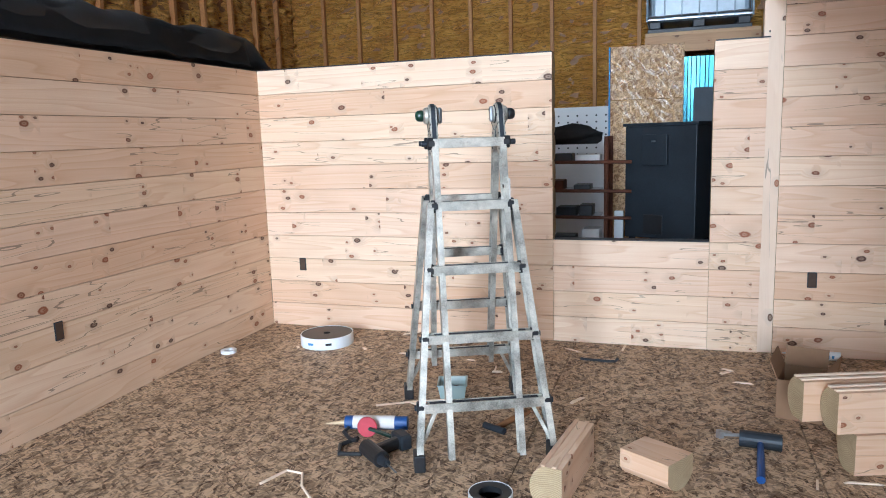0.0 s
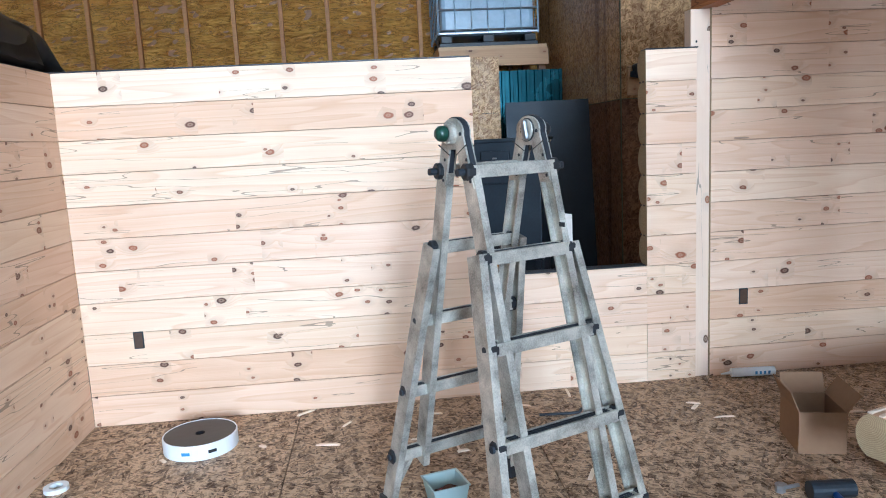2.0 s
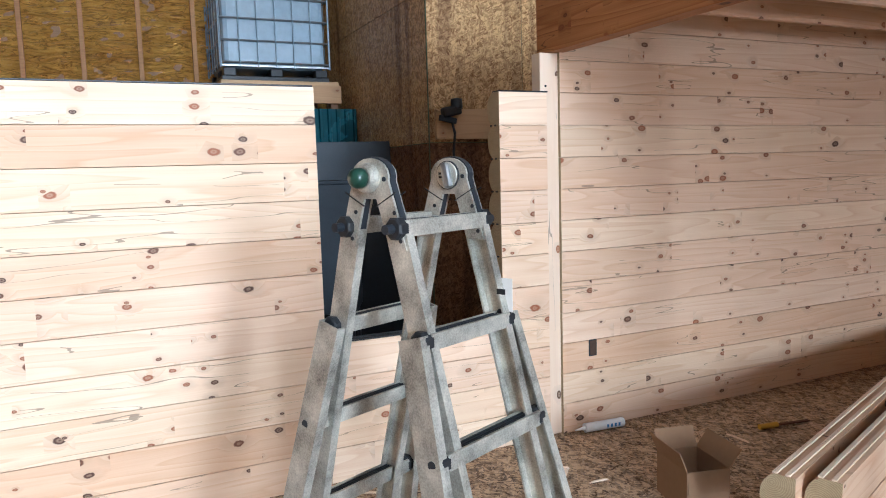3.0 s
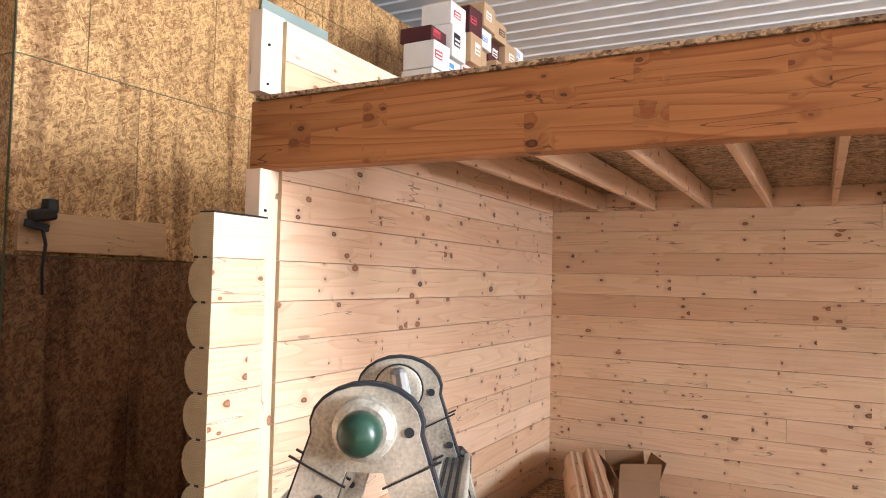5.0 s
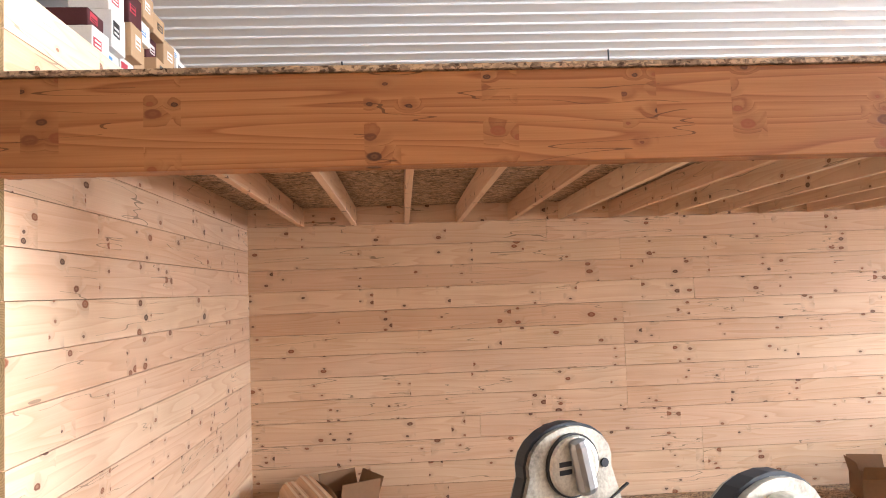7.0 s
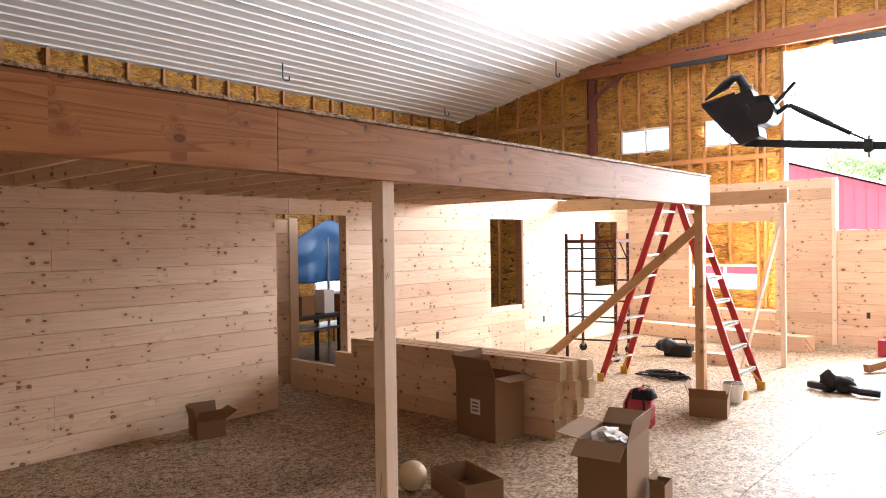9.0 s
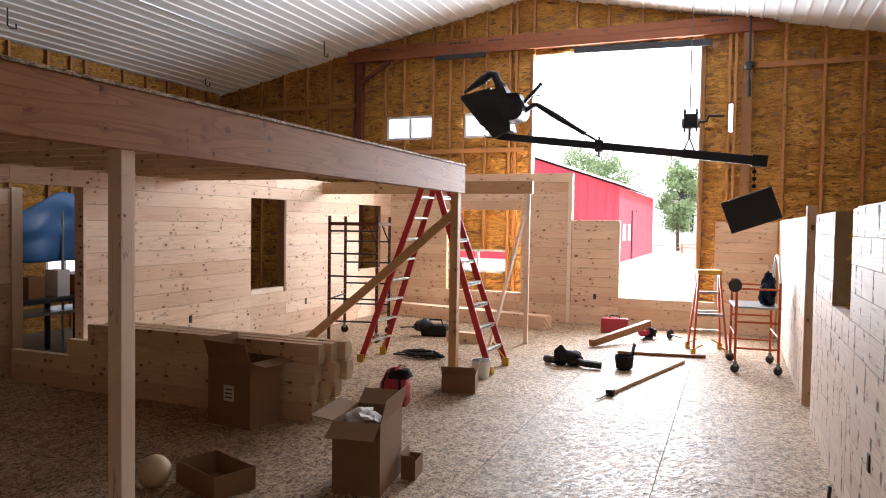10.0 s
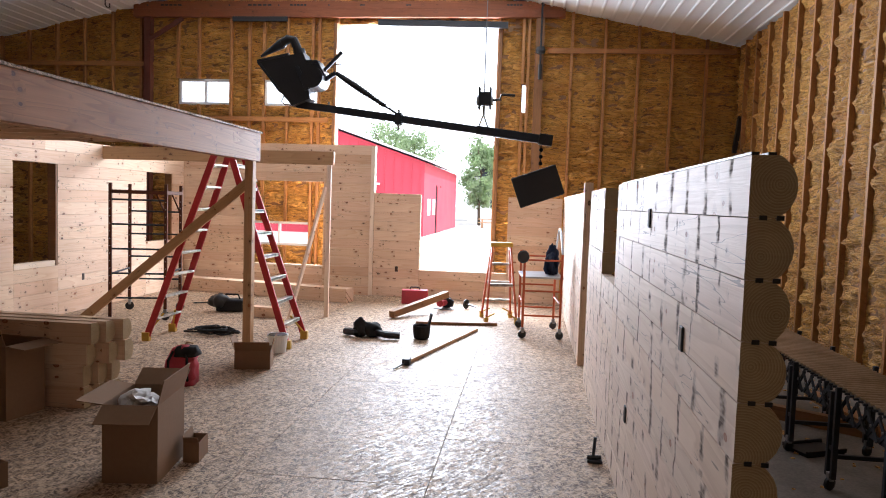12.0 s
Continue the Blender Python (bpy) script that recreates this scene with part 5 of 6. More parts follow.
ribbed_sheet("roofing_sheet", (-0.02, 9.75, SLAB + 0.006), 1.0, 2.52, 0, "teal_metal", "teal ribbed roofing sheet standing on end")
strand = thing("strand_board_panel", (-0.39, 8.55, SLAB + 0.006), "two sheets of strand board standing upright with a joint", "panel")
part("sheet", box(-0.38, 0.38, -0.01, 0.01, 0.0, 1.99, 0.002), "osb_wall", strand)
part("sheet", box(-0.38, 0.38, -0.008, 0.012, 1.994, 2.56, 0.002), "osb_wall", strand)
part("edge_strip", box(-0.40, -0.382, -0.014, 0.014, 0.0, 2.56, 0.002), "print_blue", strand)
cab = thing("steel_cabinet", (-0.10, 7.78, SLAB + 0.006), "dark grey steel cabinet on short legs", "cabinet", "", -24)
part("body", box(-0.36, 0.36, -0.28, 0.30, 0.62, 1.70, 0.008), "grey_cabinet", cab)
part("top", box(-0.38, 0.38, -0.30, 0.32, 1.70, 1.73, 0.005), "grey_cabinet", cab)
dr = part("door", box(-0.17, 0.09, -0.325, -0.281, 1.33, 1.62, 0.004), "grey_cabinet", cab)
part("handle", box(-0.06, -0.02, -0.34, -0.326, 1.55, 1.565, 0.003), "steel", dr)
part("hatch", box(-0.16, 0.04, -0.29, -0.281, 0.66, 0.85, 0.004), "black", cab)
for x in (-0.31, 0.31):
    for y in (-0.22, 0.24):
        part("leg", box(x - 0.025, x + 0.025, y - 0.025, y + 0.025, 0.0, 0.62, 0.003), "black_metal", cab)
leanb = thing("grey_panel", (0.62, 8.55, SLAB + 0.006), "large dark grey sheet leaning behind the cabinet", "panel", "", -6)
part("sheet", box(-0.55, 0.40, -0.015, 0.015, 0.0, 2.12, 0.004, None, pose(0, 0, 0, -7)), "grey_cabinet", leanb)
sr = thing("pipe_rack", (-1.30, 7.40, SLAB + 0.006), "rusty pipe rack loaded with dark odds and ends", "rack")
for x in (-0.75, -0.02, 0.62):
    for y in (-0.2, 0.25):
        part("upright", rod((x, y, 0), (x, y, 1.62), 0.022, 10), "rust", sr)
for z in (0.62, 0.88, 1.13, 1.40):
    part("front_bar", rod((-0.85, -0.22, z), (0.85, -0.22, z - 0.02), 0.016, 10), "rust", sr)
    part("shelf", box(-0.8, 0.55, -0.2, 0.25, z - 0.03, z - 0.015, 0.002), "steel", sr)
rng = random.Random(21)
for z in (0.60, 0.86, 1.115, 1.39):
    x = -0.75
    while x < 0.4:
        w, h = rng.uniform(0.10, 0.24), rng.uniform(0.06, 0.15)
        st = thing("parts_bin", (-1.30 + x + w / 2, 7.42, SLAB + 0.006 + z - 0.014), "small bin of hardware on the rack", "bin", "parts bins")
        part("tray", box(-w / 2, w / 2, -0.12, 0.12, 0, h, 0.006), rng.choice(("black", "grey_cabinet", "rust", "print_pale", "canvas", "black")), st)
        x += w + rng.uniform(0.02, 0.10)
jk = thing("black_jacket", (-1.05, 7.42, SLAB + 0.006 + 1.55), "black cloth thrown over the rack", "cloth")
part("cloth", lump(0.34, 0.22, 0.16, 4), "canvas", jk, "", True)
peg = thing("peg_board", (-1.25, 9.0, SLAB + 0.006), "white perforated board standing behind the rack", "board")
part("sheet", box(-0.7, 0.62, -0.01, 0.01, 0, 1.95, 0.003), "barn_white", peg)
for i in range(11):
    for j in range(7):
        part("peg_hole", rod((-0.6 + 0.11 * i, -0.0115, 1.40 + 0.075 * j), (-0.6 + 0.11 * i, 0.0, 1.40 + 0.075 * j), 0.012, 6), "black", peg)
board("white_pipe", (-0.62, 7.9, SLAB + 0.006), (-0.62, 7.95, 0.55), 0.09, 0.09, "white plastic downpipe standing upright", "pipe", "white_plastic")

# cartons piled high against the inner room
shelf = thing("storage_rack", (5.0, 6.35, SLAB + 0.006), "tall wooden storage rack behind the log wall", "rack")
part("shelf_board", box(-1.25, 1.65, -0.28, 0.28, 3.55, 3.58, 0.003), "lumber", shelf)
for x in (-1.2, 0.0, 1.2):
    for y in (-0.24, 0.24):
        part("post", box(x - 0.04, x + 0.04, y - 0.04, y + 0.04, 0.0, 3.55, 0.003), "lumber", shelf)
rng = random.Random(8)
M["print_brown"] = plain("print_brown", (0.42, 0.27, 0.155), 0.8, 0, 0.2, 0.1, 12.0, 0.1)
M["print_dark"] = plain("print_dark", (0.07, 0.018, 0.02), 0.6, 0, 0.3, 0.2)
for c, goal in enumerate((0.74, 1.08, 1.24, 1.30, 1.22, 1.18, 1.12, 0.96)):
    up = 0.0
    while up < goal - 0.12:
        w, h = rng.uniform(0.27, 0.325), min(rng.uniform(0.19, 0.34), goal - up)
        bx = thing("printed_carton", (4.06 + 0.325 * c + rng.uniform(-0.005, 0.005), 6.32 + rng.uniform(-0.05, 0.05), SLAB + 0.0065 + 3.58 + up), "printed food carton in a tall pile", "carton", "piled cartons", rng.uniform(-2, 2))
        up += h + 0.002
        mat = rng.choice(("print_brown", "print_pale", "print_brown", "print_pale", "print_brown", "print_dark"))
        part("body", box(-w / 2, w / 2, -0.17, 0.17, 0, h, 0.008), mat, bx)
        ink = {"print_brown": ("print_pale", "black"), "print_pale": ("print_red", "black", "black", "print_blue"), "print_dark": ("print_red", "print_pale")}[mat]
        side = rng.uniform(-0.08, 0.04)
        part("print_panel", box(side - w * 0.22, side + w * 0.24, -0.1725, -0.1702, h * 0.35, h * rng.uniform(0.6, 0.85)), rng.choice(ink), bx)
        for q in range(2):
            part("print_bar", box(side - w * 0.16, side + w * 0.18, -0.1745, -0.1726, h * (0.40 + 0.13 * q), h * (0.46 + 0.13 * q)), mat, bx)

# black film roll along the top of the west wall
film = thing("black_sheeting", (XW - 0.07, 2.6, 11 * C + 0.01), "crumpled black plastic sheeting bundled on the wall top", "sheeting")
bm = bmesh.new()
rings = []
for i in range(61):
    u = i / 60
    y = 2.62 * u
    h = 0.25 - 0.02 * u + 0.02 * noise.noise(Vector((u * 9, 2, 0)))
    if u > 0.93:
        h *= max(0.12, (1 - u) / 0.07)
    w = 0.10 + 0.02 * noise.noise(Vector((u * 6, 7, 0)))
    ring = []
    for k in range(14):
        a = 2 * math.pi * k / 14
        c, s_ = math.cos(a), math.sin(a)
        fold = 1 + 0.22 * noise.noise(Vector((u * 14, c * 1.5, s_ * 1.5 + 3)))
        ring.append(bm.verts.new((c * w * fold - 0.03, y, max(0.0, h / 2 + s_ * h / 2 * fold))))
    rings.append(ring)
for p, q in zip(rings, rings[1:]):
    for k in range(14):
        bm.faces.new((p[k], p[(k + 1) % 14], q[(k + 1) % 14], q[k]))
bm.faces.new(rings[0])
bm.faces.new(rings[-1][::-1])
part("sheet", bm, "black_film", film, "", True)
bm = bmesh.new()
lip = []
for i in range(41):
    y = 0.3 + 2.0 * i / 40
    sag = 0.03 * noise.noise(Vector((y * 4, 1, 5)))
    lip.append([bm.verts.new((0.045 + 0.012 * k + 0.4 * sag * k / 4, y, max(0.002, 0.20 - 0.045 * k + sag))) for k in range(5)])
for p, q in zip(lip, lip[1:]):
    for k in range(4):
        bm.faces.new((p[k], p[k + 1], q[k + 1], q[k]))
bmesh.ops.solidify(bm, geom=bm.faces[:], thickness=0.006)
part("loose_flap", bm, "black_film", film, "", True)

# ---- beyond the east doorway ----
tp = thing("blue_tarp", (7.0, -4.1, 0.0), "blue tarpaulin hung to a point over a work bench", "tarpaulin")
bm = bmesh.new()
n = 18
grid = []
for j in range(n + 1):
    row = []
    for i in range(n + 1):
        u, v = i / n - 0.5, j / n
        peak = math.exp(-18 * u * u)
        top = 1.72 + 0.42 * peak
        z = 1.10 + (top - 1.10) * v
        row.append(bm.verts.new((0.10 * math.cos(16 * u) * (1 - v) + 0.05 * noise.noise(Vector((u * 5, v * 4, 1))), u * 2.5, z)))
    grid.append(row)
for j in range(n):
    for i in range(n):
        bm.faces.new((grid[j][i], grid[j][i + 1], grid[j + 1][i + 1], grid[j + 1][i]))
cloth = part("cloth", bm, "blue_tarp", tp, "", True)
so = cloth.modifiers.new("thick", "SOLIDIFY")
so.thickness = 0.004
for y in (-1.23, 1.23):
    part("pole", rod((0.0, y, SLAB + 0.006), (0.0, y, 1.75), 0.02, 8), "galv", tp)
part("pole", rod((0.05, 0, SLAB + 0.006), (0.05, 0, 2.13), 0.02, 8), "galv", tp)
bench = thing("work_bench", (7.2, -4.2, SLAB + 0.006), "dark cluttered work bench with a long top", "bench")
part("top", box(-0.35, 0.35, -1.3, 1.3, 0.80, 0.86, 0.005), "black_metal", bench)
part("lower_shelf", box(-0.33, 0.33, -1.25, 1.25, 0.62, 0.66, 0.004), "steel", bench)
for x in (-0.3, 0.3):
    for y in (-1.2, 0.0, 1.2):
        part("leg", box(x - 0.03, x + 0.03, y - 0.03, y + 0.03, 0, 0.80, 0.003), "black_metal", bench)
for y, w, h, mat in ((0.55, 0.3, 0.32, "old_wood"), (0.1, 0.22, 0.40, "print_pale"), (-0.35, 0.35, 0.30, "old_wood"), (-0.85, 0.3, 0.2, "print_pale")):
    it = thing("bench_box", (7.15, -4.2 + y, SLAB + 0.866), "odd box standing on the work bench", "box", "bench boxes", 10 * y)
    part("body", box(-0.12, 0.12, -w / 2, w / 2, 0, h, 0.008), mat, it)

# ---- gable framing ----
M["header_wood"] = wood("header_wood", (0.30, 0.11, 0.045), (0.17, 0.055, 0.025), knots=0.2, grain=0.7)
def girder(name, a, b, w, h, label, mat="brown_steel"):
    return board(name, a, b, w, h, label, "girder", mat)


hg = thing("header_girder", (0, BY0 + 0.12, 5.21), "red-brown timber header of two boards across the gable", "girder")
for z in (0.0, 0.152):
    part("board", box(-2.9, 5.6, -0.06, 0.06 - 0.05 * z, z, z + 0.148, 0.003), "header_wood", hg)
for x, w in ((2.75, 0.50), (2.05, 0.34), (4.6, 0.45), (-2.1, 0.30), (0.9, 0.10), (0.0, 0.10)):
    for q in range(5):
        part("print_bar", box(x + w * q / 5, x + w * (q + 0.75) / 5, 0.012, 0.056, 0.21, 0.24), "black", hg)
for x in (-2.5, -1.9, 1.6, 2.6, 3.6, 4.6, 5.3):
    part("bolt", rod((x, 0.05, 0.22), (x, 0.072, 0.22), 0.014, 8), "black_metal", hg)
girder("gable_post", (5.30, BY0 + 0.12, SLAB), (5.30, BY0 + 0.12, 5.2), 0.14, 0.14, "red-brown steel post against the gable")
girder("gable_post", (-2.45, BY0 + 0.10, SLAB), (-2.45, BY0 + 0.10, 5.2), 0.10, 0.16, "dark wooden post beside the barn door", "old_wood")
girder("door_trim", (DX1 + 0.03, BY0 + 0.05, SLAB), (DX1 + 0.03, BY0 + 0.05, DZ), 0.10, 0.06, "dark timber edge of the barn door opening", "old_wood")
girder("door_trim", (DX0 - 0.03, BY0 + 0.05, SLAB), (DX0 - 0.03, BY0 + 0.05, DZ), 0.10, 0.06, "dark timber edge of the barn door opening", "old_wood")
girder("corner_brace", (5.25, BY0 + 0.20, 4.75), (4.55, BY0 + 0.20, 5.17), 0.05, 0.08, "red-brown steel corner brace")
girder("door_track", (2.4, BY0 + 0.24, 5.15), (3.5, BY0 + 0.24, 5.15), 0.05, 0.09, "black rubber weather strip on the header", "black")
girder("door_track", (-1.85, BY0 + 0.20, 5.06), (0.62, BY0 + 0.20, 5.10), 0.04, 0.12, "black rubber weather strip over the door", "black")
for z, x0, x1 in ((4.62, -6.0, -2.6), (4.30, 5.4, 9.0), (2.6, 1.6, 5.2), (3.25, 1.6, 5.2)):
    girder("girt", (x0, BY0 + 0.075, z), (x1, BY0 + 0.075, z), 0.05, 0.09, "dark horizontal girt across the foamed bays", "stud_wood")

# ---- lifting jib ----
def jib():
    t = thing("lifting_jib", (0, 0, 0), "black balanced lifting arm hung from the ceiling by a chain", "lifting arm")
    Y = -5.0
    arm = part("arm", bar((0.50, Y, 2.865), (-2.60, Y, 2.49), 0.075, 0.085, 0.006), "black_metal", t)
    part("clamp", box(-0.81, -0.73, Y - 0.06, Y + 0.06, 2.64, 2.78, 0.008), "black_metal", arm)
    part("bolt", rod((-0.77, Y, 2.58), (-0.77, Y, 2.82), 0.012, 8), "steel", arm)
    part("bolt", rod((0.10, Y, 2.80), (0.10, Y, 2.90), 0.014, 8), "steel", arm)
    part("sleeve", bar((-1.72, Y, 2.597), (-2.60, Y, 2.49), 0.095, 0.10, 0.006), "black_metal", arm)
    part("end_cap", bar((-2.46, Y, 2.507), (-2.62, Y, 2.488), 0.11, 0.13, 0.008), "black", arm)
    panel = part("panel", extrude([(0.98, 3.37), (0.58, 3.46), (0.47, 2.87), (0.70, 3.00)], 0.06, None, Matrix.Translation((0, Y + 0.06, 0))), "black", t)
    part("panel_rim", bar((0.97, Y + 0.125, 3.36), (0.58, Y + 0.125, 3.445), 0.02, 0.03, 0.004), "black_metal", panel)
    part("panel_rim", bar((0.96, Y + 0.125, 3.35), (0.69, Y + 0.125, 3.02), 0.02, 0.03, 0.004), "black_metal", panel)
    head = part("head_box", extrude([(0.62, 3.42), (0.40, 3.47), (0.36, 3.38), (0.22, 3.38), (0.13, 3.22), (0.18, 3.10), (0.32, 3.03), (0.30, 2.92), (0.52, 2.83), (0.66, 2.98)], 0.26, None, Matrix.Translation((0, Y - 0.13, 0))), "black", t)
    part("motor", rod((0.27, Y - 0.17, 3.17), (0.27, Y + 0.17, 3.17), 0.13, 20), "black", head)
    part("bracket", bar((0.47, Y + 0.14, 3.30), (0.33, Y + 0.14, 3.02), 0.03, 0.05, 0.006), "black_metal", head)
    for q in range(5):
        part("vent_slat", box(0.18, 0.34, Y + 0.131, Y + 0.14, 3.27 + 0.022 * q, 3.28 + 0.022 * q), "black_metal", head)
    part("neck_socket", rod((0.46, Y, 3.40), (0.49, Y, 3.52), 0.075, 14), "black", head)
    part("gooseneck", tube([(0.47, Y, 3.44), (0.51, Y, 3.54), (0.56, Y, 3.64), (0.63, Y, 3.65), (0.72, Y, 3.59)], 0.055, 12), "black", head)
    part("nozzle", rod((0.70, Y, 3.60), (0.97, Y, 3.44), 0.065, 12, None, 0.014), "black_metal", head)
    part("cable_loop", tube([(0.66, Y, 2.98), (0.70, Y, 2.90), (0.66, Y, 2.86), (0.55, Y, 2.85)], 0.006, 6), "black", head)
    for a, b, w in (((0.24, 3.20), (-0.05, 3.50), 0.04), ((0.26, 3.10), (0.02, 3.25), 0.05), ((0.10, 3.34), (-0.06, 3.36), 0.012)):
        part("prong", bar((a[0], Y, a[1]), (b[0], Y, b[1]), w, w, 0.006), "black_metal", head)
    # ribbed hose, thinning to a cord
    p0, p1 = Vector((0.02, Y, 3.25)), Vector((-0.60, Y, 2.86))
    profile = [(0.0, 0.0)]
    for q in range(40):
        profile.append((0.022 + 0.007 * (q % 2) + 0.012 * math.sin(math.pi * min(1, q / 30)), (p1 - p0).length * q / 39))
    profile.append((0.0, (p1 - p0).length))
    part("hose", lathe(profile, 10, None, Matrix.Translation(p0) @ (p1 - p0).to_track_quat("Z", "Y").to_matrix().to_4x4()), "black", t, "", True)
    part("cord", rod(p1, (-0.77, Y, 2.76), 0.012, 8), "black", t)
    winch = part("winch", box(-1.88, -1.73, Y - 0.08, Y + 0.08, 2.88, 3.04, 0.015), "black_metal", t)
    part("drum", rod((-1.90, Y + 0.02, 2.94), (-1.71, Y + 0.02, 2.94), 0.055, 16), "steel", winch)
    for x in (-1.87, -1.74):
        part("cheek", box(x - 0.008, x + 0.008, Y - 0.07, Y + 0.07, 2.84, 3.10, 0.004), "black", winch)
    part("winch_handle", tube([(-1.88, Y, 2.95), (-1.98, Y, 2.96), (-2.0, Y, 3.02), (-2.16, Y, 3.01)], 0.016), "black", winch)
    part("cable", rod((-1.795, Y, 3.04), (-1.795, Y, gable_z(-1.795) - 0.01), 0.006, 6), "steel", t)
    for dx in (-0.06, 0.06):
        part("sling", rod((-1.795, Y, 2.78), (-1.795 + dx, Y, 2.62), 0.008, 6), "steel", t)
    part("hook", tube([(-1.795, Y, 2.88), (-1.795, Y, 2.77)], 0.014), "steel", t)
    for k in range(7):
        z = 2.46 - 0.04 * k
        part("chain_link", lathe([(0.018, -0.005), (0.024, 0.0), (0.018, 0.005), (0.012, 0.0), (0.018, -0.005)], 10, None, pose(-2.49, Y, z, 90, 0, 90 * (k % 2))), "black_metal", t)
    part("weight_plate", box(-0.275, 0.275, -0.03, 0.03, -0.185, 0.185, 0.012, None, pose(-2.47, Y, 1.95, 0, 20, 0)), "black", t)
    return t


jib()
hs = thing("chain_hoist", (-2.47, -9.9, 0), "chain and small hoist hanging at the gable", "hoist")
part("chain", rod((0, 0, 4.05), (0, 0, gable_z(-2.47) - 0.01), 0.018, 8), "black_metal", hs)
part("hoist_body", lathe([(0, 0), (0.07, 0), (0.09, 0.05), (0.07, 0.12), (0, 0.12)], 16, None, pose(0, 0, 4.52)), "black", hs)
part("grip", rod((0, 0, 4.05), (0, 0, 4.32), 0.035, 10), "black", hs)


def ceiling_hook(x, y, down, label="bent steel hanger hooked to the ceiling"):
    t = thing("ceiling_hook", (x, y, gable_z(x) - 0.02), label, "hook", "ceiling hooks")
    part("wire", tube([(0, 0, 0.02), (0, 0, -down), (0, -0.05, -down - 0.03), (0, -0.14, -down - 0.02), (0, -0.14, -down + 0.06)], 0.012), "black_metal", t)


for x, y, d in ((7.9, 0.81, 0.24), (8.05, -3.98, 0.25), (5.55, -9.0, 0.26), (8.5, -8.9, 0.12), (8.1, 4.53, 0.22)):
    ceiling_hook(x, y, d)
cd = thing("ceiling_conduit", (6.5, 0, gable_z(6.5) - 0.045), "thin white conduit run along the ceiling", "conduit")
part("pipe", rod((0, -9.5, 0), (0, 4, 0), 0.016, 8), "galv", cd)

# ---- loose things on the open floor ----
def tool_belt():
    t = thing("tool_belt", (-0.48, -5.18, 0), "black padded tool belt lying open on the floor", "tool belt", "", -8)
    part("belt", tube([(-0.38, 0.05, 0.05), (-0.2, 0.10, 0.06), (0.0, 0.02, 0.07), (0.2, 0.10, 0.06), (0.36, 0.02, 0.05)], 0.045, 8), "black", t)
    part("pouch", lump(0.13, 0.11, 0.17, 2), "canvas", t, "", True)
    part("pouch", lump(0.09, 0.08, 0.22, 6), "canvas", t, "", True).location = (0.14, 0.06, 0)
    part("buckle_strap", tube([(0.3, 0.0, 0.03), (0.4, -0.08, 0.012), (0.34, -0.16, 0.012)], 0.014), "black", t)


tool_belt()
pc = thing("tool_pouch", (-1.10, -5.22, 0), "black tool pouch standing upright on the floor", "pouch", "", 15)
part("bag", lathe([(0.07, 0.0), (0.10, 0.02), (0.115, 0.16), (0.105, 0.18), (0.09, 0.17), (0.085, 0.02), (0, 0.02)], 14), "canvas", pc)
part("flap", bar((-0.08, 0, 0.14), (-0.12, 0.0, 0.32), 0.12, 0.02, 0.006), "canvas", pc)
cl = thing("hose_coil", (1.45, -4.80, 0), "dark coil of webbing and hose on the floor", "coil")
rng = random.Random(3)
for k in range(7):
    cx, cy, rx, ry, tw = rng.uniform(-0.06, 0.06), rng.uniform(-0.03, 0.03), rng.uniform(0.14, 0.30), rng.uniform(0.07, 0.15), rng.uniform(0, 1)
    pts = [(cx + rx * math.cos(a / 10 + tw), cy + ry * math.sin(a / 10 + tw), 0.012 + 0.010 * k + 0.03 * abs(noise.noise(Vector((a * 0.13, k, 0))))) for a in range(0, 60, 3)]
    part("loop", tube(pts, 0.010, 6), "canvas" if k % 2 else "grey_cabinet", cl)
part("strap_end", tube([(0.25, -0.02, 0.012), (0.34, -0.04, 0.010), (0.40, -0.02, 0.010)], 0.010, 6), "canvas", cl)
bg = thing("tool_bag", (1.98, -6.55, 0), "black open tool bag on the floor", "bag", "", 10)
part("body", box(-0.20, 0.20, -0.12, 0.12, 0, 0.18, 0.03), "canvas", bg)
part("side_pocket", lump(0.16, 0.12, 0.2, 12), "black", bg, "", True).location = (0.16, 0.05, 0.05)
part("handle", tube([(-0.13, 0, 0.17), (-0.10, 0, 0.25), (0.08, 0, 0.25), (0.12, 0, 0.17)], 0.014), "canvas", bg)
rd = thing("long_bar_clamp", (0, 0, 0), "long wooden handled bar clamp on the floor", "bar clamp")
part("bar", bar((-1.16, -3.80, 0.022), (-1.745, -6.0, 0.022), 0.035, 0.035, 0.004), "lumber", rd)
part("clamp_head", box(-1.20, -1.12, -3.84, -3.72, 0.0, 0.07, 0.01), "black_metal", rd)
part("screw", rod((-1.16, -3.80, 0.02), (-1.075, -3.50, 0.015), 0.010, 8), "steel", rd)
board("dark_strip", (-0.86, -6.28, 0.022), (-1.99, -6.48, 0.022), 0.06, 0.04, "dark flat bar lying on the floor", "bar", "old_wood")
board("timber_offcut", (-0.44, -6.62, 0.06), (-1.12, -7.75, 0.25), 0.09, 0.10, "sawn timber propped on a saw", "timber", "old_wood")
sw = thing("circular_saw", (-1.08, -7.85, 0), "red circular saw lying under a timber", "saw", "", -20)
part("base_plate", box(-0.16, 0.16, -0.10, 0.10, 0.0, 0.012, 0.002), "steel", sw)
part("blade_guard", lathe([(0, 0), (0.10, 0), (0.105, 0.02), (0.09, 0.04), (0, 0.045)], 22, None, pose(0.0, -0.05, 0.10, 90, 0, 0)), "black_metal", sw)
